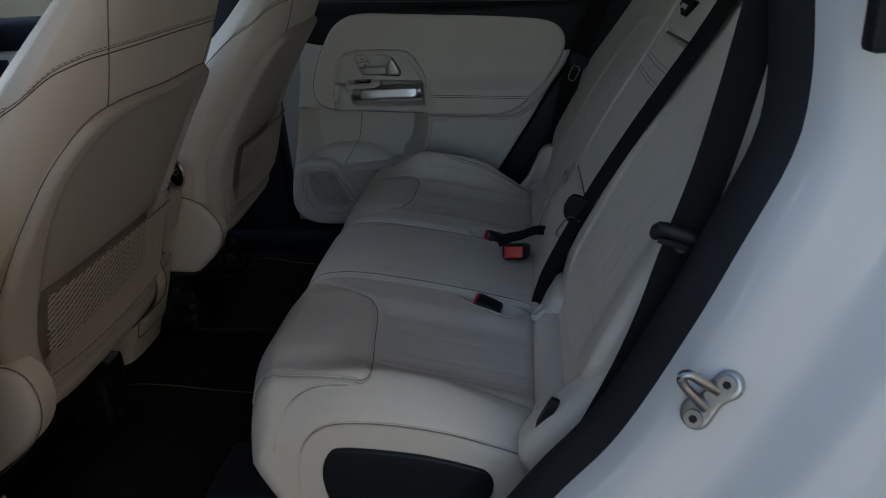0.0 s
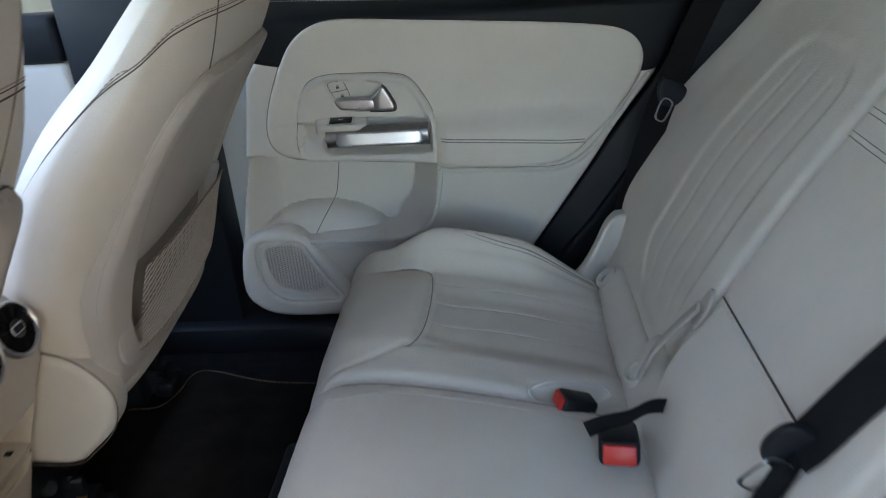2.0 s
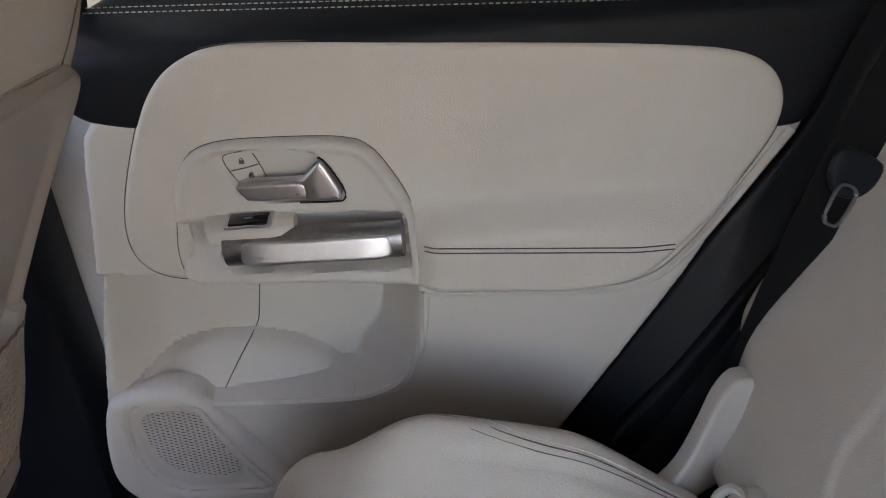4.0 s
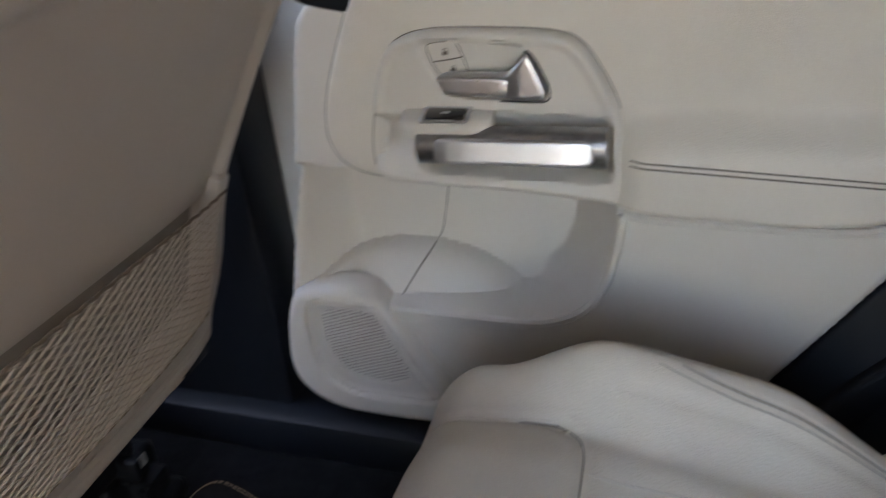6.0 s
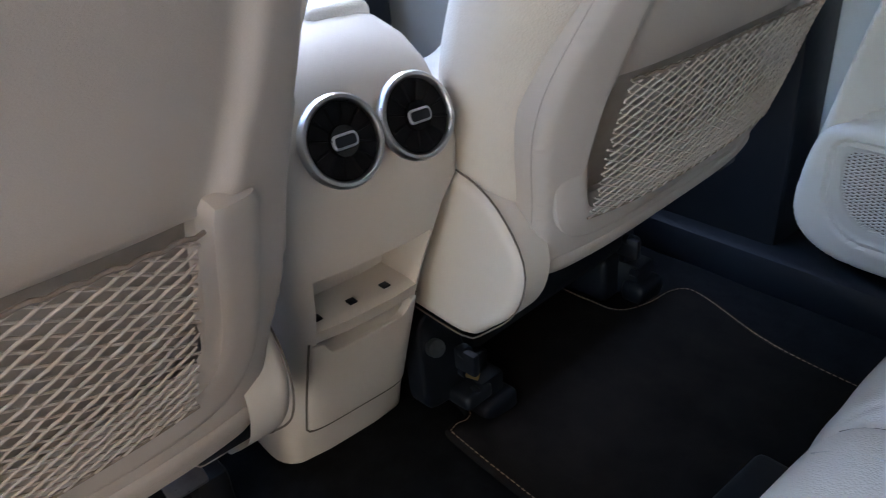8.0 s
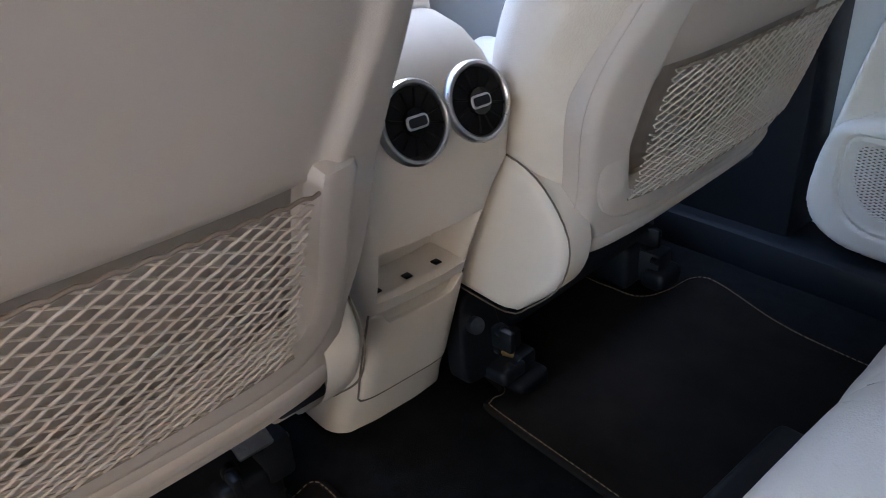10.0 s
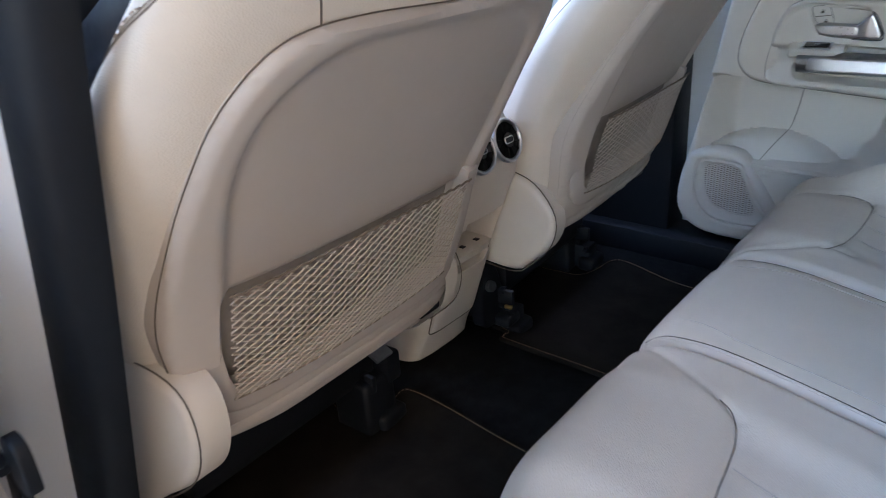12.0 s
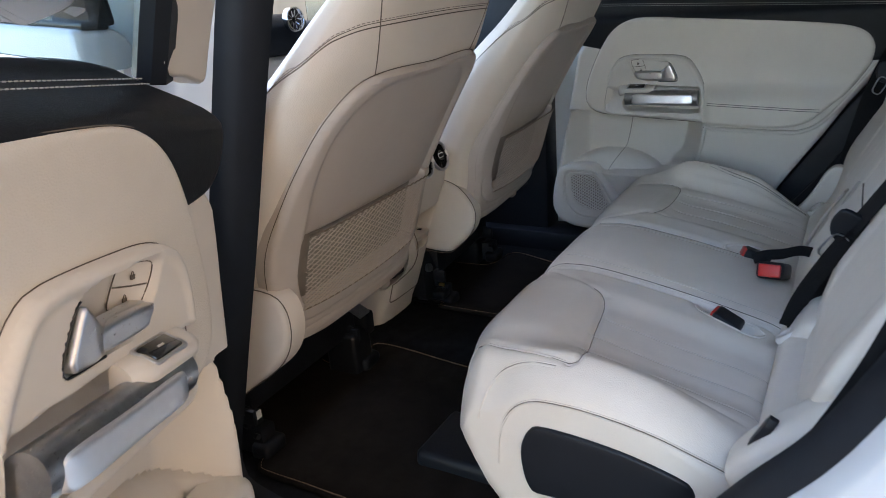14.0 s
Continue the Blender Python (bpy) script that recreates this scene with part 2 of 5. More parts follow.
def plate(outer, holes, to, edge=0.006, back=0.02, hole_edge=0.004):
    """A plate with rounded rims and openings; holes: (outline, depth, has_floor)."""
    o = outer if area2(outer) > 0 else list(reversed(outer))
    bm = bmesh.new()

    def rim(loop, sgn, e, depth):
        rows = []
        for k in range(4):
            an = math.pi / 2 * k / 3
            rows.append([to(a, b, e * math.sin(an) - e) for a, b in inset2(loop, sgn * e * (1 - math.cos(an)))])
        rows.insert(0, [to(a, b, -(max(e, depth(a, b)) if callable(depth) else depth)) for a, b in loop])
        return [[bm.verts.new(p) for p in r] for r in rows]

    def quads(rows, flip):
        n = len(rows[0])
        for a, b in zip(rows, rows[1:]):
            for i in range(n):
                j = (i + 1) % n
                f = (a[i], a[j], b[j], b[i])
                bm.faces.new(tuple(reversed(f)) if flip else f)

    rows = rim(o, 1, edge, back)
    quads(rows, False)
    bm.faces.new(list(reversed(rows[0])))
    loops = [rows[-1]]
    for h, depth, floor in holes:
        h = h if area2(h) > 0 else list(reversed(h))
        hr = rim(h, -1, hole_edge, depth)
        quads(hr, True)
        if floor:
            bm.faces.new(hr[0])
        loops.append(hr[-1])
    edges = []
    for lp in loops:
        for i in range(len(lp)):
            e = bm.edges.get((lp[i], lp[(i + 1) % len(lp)]))
            edges.append(e)
    bmesh.ops.triangle_fill(bm, use_beauty=True, use_dissolve=False, edges=edges)
    bmesh.ops.recalc_face_normals(bm, faces=bm.faces)
    return bm


def seg_dist(p, line):
    best = 9.0
    for a, b in zip(line, line[1:]):
        dx, dy = b[0] - a[0], b[1] - a[1]
        k = dx * dx + dy * dy
        t = max(0, min(1, ((p[0] - a[0]) * dx + (p[1] - a[1]) * dy) / k)) if k else 0
        d = math.hypot(p[0] - a[0] - t * dx, p[1] - a[1] - t * dy)
        best = min(best, d)
    return best


def pad(u0, u1, v0, v1, to, height, thick, r=0.03, corner=0.05, grooves=(), nu=60, nv=60, tuck=0.0):
    """An upholstered block: a height field over a rounded rectangle with rounded rims, sewn grooves and side walls.
    grooves: (line in u, v; depth; width). tuck: how far the front wall draws back towards its foot."""
    bm = bmesh.new()

    def spread(n):
        return [0.5 - 0.5 * math.cos(math.pi * i / n) * (0.45 + 0.55 * abs(math.cos(math.pi * i / n))) for i in range(n + 1)]

    us = [u0 + (u1 - u0) * s for s in spread(nu)]
    vs = [v0 + (v1 - v0) * s for s in spread(nv)]

    def place(u, v):
        cu, cv = min(max(u, u0 + corner), u1 - corner), min(max(v, v0 + corner), v1 - corner)
        du, dv = u - cu, v - cv
        k = math.hypot(du, dv)
        if k > corner and du and dv:
            u, v = cu + du / k * corner, cv + dv / k * corner
            d = 0.0
        elif du and dv:
            d = corner - k
        else:
            d = min(u - u0, u1 - u, v - v0, v1 - v)
        return u, v, max(0.0, d)

    grid = []
    for u in us:
        col = []
        for v in vs:
            a, b, d = place(u, v)
            h = height(a, b)
            if d < r:
                h -= r * (1 - math.sqrt(max(0, 1 - (1 - d / r) ** 2)))
            h += 0.0008 * noise.noise(Vector((a * 17, b * 17, 1.3))) + 0.0003 * noise.noise(Vector((a * 48, b * 48, 4.1)))
            for line, depth, width in grooves:
                g = seg_dist((a, b), line)
                if g < width * 3:
                    h -= depth * math.exp(-((g / width) ** 2))
            col.append((bm.verts.new(to(a, b, h)), a, b, h))
        grid.append(col)
    for i in range(nu):
        for j in range(nv):
            bm.faces.new((grid[i][j][0], grid[i + 1][j][0], grid[i + 1][j + 1][0], grid[i][j + 1][0]))
    ring = [grid[i][0] for i in range(nu)] + [grid[nu][j] for j in range(nv)] + [grid[i][nv] for i in range(nu, 0, -1)] + [grid[0][j] for j in range(nv, 0, -1)]
    prev = [g[0] for g in ring]
    cu, cv = (u0 + u1) / 2, (v0 + v1) / 2
    for dn, inw in ((.12, .002), (.28, .006), (.5, .018), (.75, .04), (.92, .065), (1.0, .09)):
        cur = [bm.verts.new(to(a + (cu - a) * inw, b + (cv - b) * inw + tuck * dn ** 1.3 * (1 - smoothstep(v0, v0 + .20, b)), h - thick * dn)) for _, a, b, h in ring]
        for i in range(len(ring)):
            j = (i + 1) % len(ring)
            bm.faces.new((prev[j], prev[i], cur[i], cur[j]))
        prev = cur
    bm.faces.new(prev)
    bmesh.ops.remove_doubles(bm, verts=bm.verts, dist=1e-6)
    bmesh.ops.recalc_face_normals(bm, faces=bm.faces)
    return bm


def np_step(a, b, x):
    t = np.clip((x - a) / (b - a), 0, 1)
    return t * t * (3 - 2 * t)


def edge_dist(px, py, outline):
    """Signed distance of many points to a closed outline, positive inside, and the nearest places on it."""
    o = np.array(outline, float)
    best, nx, ny = np.full(px.shape, 9.0), px.copy(), py.copy()
    hit = np.zeros(px.shape, bool)
    for (ax, ay), (bx, by) in zip(o, np.roll(o, -1, 0)):
        dx, dy = bx - ax, by - ay
        t = np.clip(((px - ax) * dx + (py - ay) * dy) / (dx * dx + dy * dy + 1e-18), 0, 1)
        qx, qy = ax + t * dx, ay + t * dy
        d = np.hypot(px - qx, py - qy)
        near = d < best
        best, nx, ny = np.where(near, d, best), np.where(near, qx, nx), np.where(near, qy, ny)
        if ay != by:
            hit ^= ((ay > py) != (by > py)) & (px < (bx - ax) * (py - ay) / (by - ay) + ax)
    return np.where(hit, best, -best), nx, ny


def relief(outline, height, to, step=.004, edge=.008, back=.02):
    """A moulded panel: a height field within a closed outline, with rounded rims and a skirt. height(a, b, d) takes arrays; d is the distance from the rim."""
    o = np.array(outline, float)
    lo, hi = o.min(0) - step, o.max(0) + step
    n, m = (int(v) + 2 for v in (hi - lo) / step)
    px, py = np.meshgrid(lo[0] + step * np.arange(n), lo[1] + step * np.arange(m), indexing="ij")
    d, nx, ny = edge_dist(px, py, outline)
    keep, snap = d > -.75 * step, d < .5 * step
    px, py, d = np.where(snap, nx, px), np.where(snap, ny, py), np.where(snap, 0, d)
    k = np.clip(1 - d / edge, 0, 1)
    h = height(px, py, d) - edge * (1 - np.sqrt(1 - k * k))
    bm = bmesh.new()
    vs = {(i, j): bm.verts.new(to(px[i, j], py[i, j], h[i, j])) for i, j in zip(*np.nonzero(keep))}
    at = {v: c for c, v in vs.items()}
    for i in range(n - 1):
        for j in range(m - 1):
            q = [vs[c] for c in ((i, j), (i + 1, j), (i + 1, j + 1), (i, j + 1)) if c in vs]
            if len(q) > 2:
                bm.faces.new(q)
    low = {}
    for e in [e for e in bm.edges if len(e.link_faces) == 1]:
        f = e.link_faces[0]
        a, b = e.verts
        for v in (a, b):
            if v not in low:
                c = at[v]
                low[v] = bm.verts.new(to(px[c], py[c], -back))
        bm.faces.new((a, b, low[b], low[a]))
    bmesh.ops.remove_doubles(bm, verts=bm.verts, dist=1e-5)
    bmesh.ops.recalc_face_normals(bm, faces=bm.faces)
    return bm


def band(line, width, to, rise, sink=.004, power=2.6, cap=.014):
    """A raised moulded strip along a line in two coordinates, rounded across and at its ends."""
    pts = smooth_line([(a, b, 0) for a, b in line], .007)
    run = [0.0]
    for p, q in zip(pts, pts[1:]):
        run.append(run[-1] + (q - p).length)
    rows = []
    for i, p in enumerate(pts):
        t = (pts[min(i + 1, len(pts) - 1)] - pts[max(i - 1, 0)]).normalized()
        e = min(1, min(run[i], run[-1] - run[i]) / cap)
        f = math.sqrt(max(.01, 1 - (1 - e) ** 2))
        w = (width(run[i] / run[-1]) if callable(width) else width) * f
        row = []
        for k in range(13):
            c = -1 + k / 6
            row.append(to(p.x - t.y * w * c, p.y + t.x * w * c, -sink + ((rise(run[i] / run[-1]) if callable(rise) else rise) + sink) * f * max(0, 1 - abs(c) ** power) ** (1 / power)))
        rows.append(row)
    bm = bmesh.new()
    skin(bm, rows, False, False)
    bmesh.ops.recalc_face_normals(bm, faces=bm.faces)
    return bm


def mirrored(half):
    """A closed outline from its right half, first and last points on the middle line."""
    return half + [(-a, b) for a, b in reversed(half[1:-1])]


def stitches(bm, pts, length=0.0045, gap=0.0025, r=0.0006):
    """Single threads along a line."""
    pts = [Vector(p) for p in pts]
    acc, a = 0.0, pts[0]
    on = True
    start = pts[0]
    for b in pts[1:]:
        acc += (b - a).length
        if on and acc >= length:
            d = b - start
            if d.length > 1e-6:
                tube(bm, [start, start + d * 0.5 + Vector((0, 0, 0)), b], r, 4)
            on, acc = False, 0.0
        elif not on and acc >= gap:
            on, acc, start = True, 0.0, b
        a = b
    return bm


def disc_ring(bm, c, n, r0, r1, h, seg=40, tilt=None):
    """A rounded ring (torus-like band) about the axis n."""
    n = Vector(n).normalized()
    s = n.cross(Vector((0, 0, 1)))
    s = s.normalized() if s.length > 0.01 else Vector((0, 1, 0))
    u = s.cross(n)
    prof = [(r0, 0), (r0, h * 0.7), (r0 + (r1 - r0) * 0.3, h), (r0 + (r1 - r0) * 0.7, h), (r1, h * 0.6), (r1, 0)]
    rings = [[Vector(c) + (s * math.cos(a) + u * math.sin(a)) * pr + n * ph for pr, ph in prof] for a in (2 * math.pi * k / seg for k in range(seg))]
    rings.append(rings[0])
    skin(bm, rings, True, False)
    bmesh.ops.remove_doubles(bm, verts=bm.verts, dist=1e-7)
    return bm


def disc(bm, c, n, r, h, seg=32):
    """A capped cylinder with a softened rim."""
    n = Vector(n).normalized()
    s = n.cross(Vector((0, 0, 1)))
    s = s.normalized() if s.length > 0.01 else Vector((0, 1, 0))
    u = s.cross(n)
    rings = [[Vector(c) + (s * math.cos(a) + u * math.sin(a)) * rr + n * hh for a in (2 * math.pi * k / seg for k in range(seg))] for rr, hh in ((r, 0), (r, h * 0.8), (r * 0.96, h))]
    skin(bm, rings)
    return bm


def ribbon(bm, pts, wdir, width, thick=0.0014):
    """Flat webbing along pts; wdir: its width direction, one for all or one a point."""
    pts = [Vector(p) for p in pts]
    n = len(pts)
    rings = []
    for i, p in enumerate(pts):
        d = (pts[min(i + 1, n - 1)] - pts[max(i - 1, 0)]).normalized()
        w = Vector(wdir[i] if isinstance(wdir, list) else wdir)
        w = (w - d * w.dot(d)).normalized() * width / 2
        k = w.cross(d).normalized() * thick / 2
        rings.append([p - w - k, p - w * 0.9 - k * 1.6, p + w * 0.9 - k * 1.6, p + w - k, p + w + k, p + w * 0.9 + k * 1.6, p - w * 0.9 + k * 1.6, p - w + k])
    skin(bm, rings)
    return bm


def lay(tree, pts, lift=0.0):
    """Points moved onto the nearest place of a surface, and lifted off it."""
    out = []
    for q in pts:
        at, nrm, _, _ = tree.find_nearest(Vector(q))
        side = Vector(q) - at
        out.append(at + (nrm if nrm.dot(side) >= 0 or side.length < 0.004 else -nrm) * lift)
    for _ in range(2):
        out = [out[0]] + [(out[i - 1] + out[i] * 2 + out[i + 1]) / 4 for i in range(1, len(out) - 1)] + [out[-1]]
    return out


from mathutils.bvhtree import BVHTree

# ---- body of the car and its surroundings ----
APERTURE = [(-.81, .47), (-.76, .425), (-.60, .41), (-.20, .41), (-.10, .43), (-.045, .56), (.042, .69), (.119, .79), (.192, .932), (.237, 1.035),
            (.275, 1.127), (.283, 1.19), (.276, 1.27), (.258, 1.38), (.22, 1.47), (.10, 1.50), (-.30, 1.51), (-.45, 1.50), (-.515, 1.42), (-.565, 1.29), (-.618, 1.12), (-.674, .93), (-.758, .66)]


def aperture_loop(out):
    o = round_outline(APERTURE, 0.02)
    if not out:
        return o
    return [(a + (c - a) * k, b + (e - b) * k) for (a, b), (c, e) in zip(o, inset2(o, -out)) for k in (1 + 1.0 * smoothstep(-.40, -.54, a) * (out > .03),)]


def door_frame(side):
    """Painted flange round the door opening, stepping outwards from the rubber seal."""
    bm = bmesh.new()
    rows = []
    for out, y in ((.022, .720), (.034, .755), (.042, .780), (.055, .797), (.085, .807), (.118, .815), (.142, .835), (.157, .860), (.175, .880), (.21, .890), (.27, .893), (.33, .893)):
        rows.append([(a, side * y, b) for a, b in aperture_loop(out)])
    skin(bm, rows, True, False)
    bmesh.ops.recalc_face_normals(bm, faces=bm.faces)
    return bm


ground = tagged(finish("ground", boxed((-60, -60, -0.4), (60, 60, 0.0)), GROUND, smooth=False), "tan paved yard under and round the car", "ground", kind="structure")

frame_near = tagged(finish("door_frame_white", door_frame(-1), PAINT), "white painted body flange round the open rear door", "car body", kind="structure")


def seal_loop():
    bm = bmesh.new()
    sec = [(-.008, -.713), (-.006, -.727), (.002, -.739), (.010, -.749), (.017, -.755), (.023, -.751), (.026, -.729), (.014, -.710)]
    rows = []
    for d, y in sec:
        rows.append([(a, y, b) for a, b in aperture_loop(max(.001, .014 + d * 1.35))])
    rows.append(rows[0])
    skin(bm, rows, True, False)
    bmesh.ops.remove_doubles(bm, verts=bm.verts, dist=1e-7)
    bmesh.ops.recalc_face_normals(bm, faces=bm.faces)
    return bm


seal = tagged(finish("door_seal", seal_loop(), RUBBER), "black rubber weather seal round the rear door opening", "door seal", kind="structure")


def shell_panel(name, lo, hi, material, label, category="car body", bevel=0.01):
    return tagged(finish(name, boxed(lo, hi, bevel), material), label, category, kind="structure")


def roof_sheet(x0, x1, w, z, thick):
    o = round_outline([(x0, -w + .12), (x0, 0), (x0, w - .12), (x0 + .03, w - .03), (x0 + .12, w), (0, w), (x1 - .12, w), (x1 - .03, w - .03), (x1, w - .12), (x1, 0), (x1, -w + .12), (x1 - .03, -w + .03), (x1 - .12, -w), (0, -w), (x0 + .12, -w), (x0 + .03, -w + .03)], .05)
    return dome(o, lambda a, b, h: (a, b, z + h), .004, None, None, 4, thick, True)


tagged(finish("roof", roof_sheet(-1.10, 1.52, .76, 1.60, .052), PAINT), "white roof panel of the car", "car body", kind="structure")
tagged(finish("ceiling", roof_sheet(-1.08, 1.50, .74, 1.540, .025), HEADLINER), "pale grey fabric headliner under the roof", "ceiling", kind="structure")
bm = bmesh.new()
FLOOR_Y = [-.76 + 1.56 * k / 60 for k in range(61)]


def floor_z(x, y):
    """Carpet with a low hump over the middle."""
    return .385 + .042 * math.exp(-((y / .155) ** 4)) + .0025 * noise.noise(Vector((x * 9, y * 9, 0)))


skin(bm, [[(x, y, floor_z(x, y)) for y in FLOOR_Y] + [(x, .80, .25), (x, -.76, .25)] for x in [-2.2 + 3.7 * k / 90 for k in range(91)]])
tagged(finish("floor", bm, CARPET), "black carpet covering the cabin floor", "floor", kind="structure")
shell_panel("firewall", (-2.25, -.80, .28), (-2.15, .80, 1.0), BLACK, "dark bulkhead ahead of the footwells")
shell_panel("quarter_trim", (.300, -.905, 1.243), (.46, -.880, 1.50), BLACK, "dark plastic trim at the top of the quarter panel", "trim", .006)
shell_panel("tailgate", (1.5, -.80, .3), (1.6, .80, 1.05), BLACK, "dark trimmed tailgate lower part")
shell_panel("tailgate_upper", (1.5, -.80, 1.05), (1.6, .80, 1.20), HEADLINER, "pale trimmed sill under the rear window")
shell_panel("tailgate_header", (1.46, -.74, 1.44), (1.58, .74, 1.56), HEADLINER, "pale trimmed header over the rear window")
shell_panel("rear_side_near", (.46, -.885, .25), (1.6, -.72, 1.18), PAINT, "white rear quarter panel")
shell_panel("rear_pillar_near", (.46, -.90, 1.18), (.80, -.72, 1.545), PAINT, "white rear pillar beside the quarter window", "pillar")
shell_panel("rear_pillar_near_end", (1.25, -.90, 1.18), (1.6, -.72, 1.545), PAINT, "white rear corner pillar", "pillar")
shell_panel("rear_pillar_far", (.42, .70, 1.14), (.80, .90, 1.545), BLACK, "dark trimmed rear pillar", "pillar")
shell_panel("rear_pillar_far_end", (1.25, .70, 1.14), (1.6, .90, 1.545), HEADLINER, "pale trimmed rear corner pillar", "pillar")
# added out of view: its sunlit face throws warm light forward
shell_panel("bounce_wall", (3.6, -9.0, 0.0), (4.0, 3.0, 11.0), TAN_WALL, "unseen tan wall added behind the car to bounce warm light", "wall")
# unseen slab, added only to hold back light from overhead
shell_panel("canopy", (-1.2, -1.35, 2.75), (2.2, 3.4, 2.95), SKY_BLOCK, "unseen slab added over the car to block the high sky", "canopy")
# unseen wall, added so that no sun falls into the cabin
shell_panel("sun_block_wall", (-6.2, 3.4, 0.0), (9.0, 3.8, 7.4), TAN_WALL, "unseen tan wall added to keep the sun off the car", "wall")
shell_panel("bonnet", (-3.3, -.82, .60), (-2.2, .82, 1.02), PAINT, "white bonnet ahead of the windscreen", "car body", .08)
shell_panel("sill_far", (-1.1, .715, .36), (-.05, .86, .452), BLACK, "dark plastic scuff trim along the door sill", "sill trim", .02)
shell_panel("sill_near", (-2.1, -.83, .30), (.1, -.70, .405), BLACK, "dark plastic scuff trim along the door sill", "sill trim", .015)
shell_panel("body_side_far", (-2.2, .86, .25), (1.6, .92, 1.17), PAINT, "white outer body side beyond the far door")
shell_panel("roof_rail_far", (-1.2, .70, 1.46), (1.5, .80, 1.56), HEADLINER, "pale headliner edge along the roof rail", "trim")
shell_panel("pillar_far_front", (-1.03, .755, .44), (-.772, .86, 1.47), BLACK, "dark plastic trimmed pillar beside the front seat", "pillar")
shell_panel("pillar_near_front", (-.95, -.80, .40), (-.855, -.735, 1.12), BLACK, "dark trimmed pillar between the doors", "pillar")

# ---- rear bench ----
BASE = [(-.46, .684), (-.40, .704), (-.33, .709), (-.265, .701), (-.15, .679), (0, .642), (.06, .622)]


def cushion_height(v, x, outer=True, edge=.59, bolster=.036):
    """Top of a rear cushion; v: distance from the car's middle."""
    h = knots(BASE, x)
    if x < -.385:
        k = min(1, (-.385 - x) / .075)
        h -= .085 * (1 - math.sqrt(max(0, 1 - k * k)))
    if outer:
        h += bolster * smoothstep(edge - .135, edge - .050, v) * smoothstep(-.375, -.25 if edge > .6 else -.18, x) * (1 - smoothstep(-.12, .06, x))
        h += .008 * smoothstep(-.25, -.30, x) * smoothstep(.20, .26, v) * (1 - smoothstep(.44, .50, v))
        h -= (.010 if edge < .6 else -.008) * smoothstep(.50, .57, v) * (1 - smoothstep(-.36, -.25, x))
        h -= .012 * smoothstep(-.30, -.22, x) * smoothstep(.23, .29, v) * (1 - smoothstep(.43, .49, v))
        h -= .042 * smoothstep(edge - .060, edge + .01, v) + .020 * smoothstep(edge - .05, edge, v) * smoothstep(-.28, -.36, x)
    else:
        h += .006 - .02 * (v / .15) ** 4 * .5
    return h


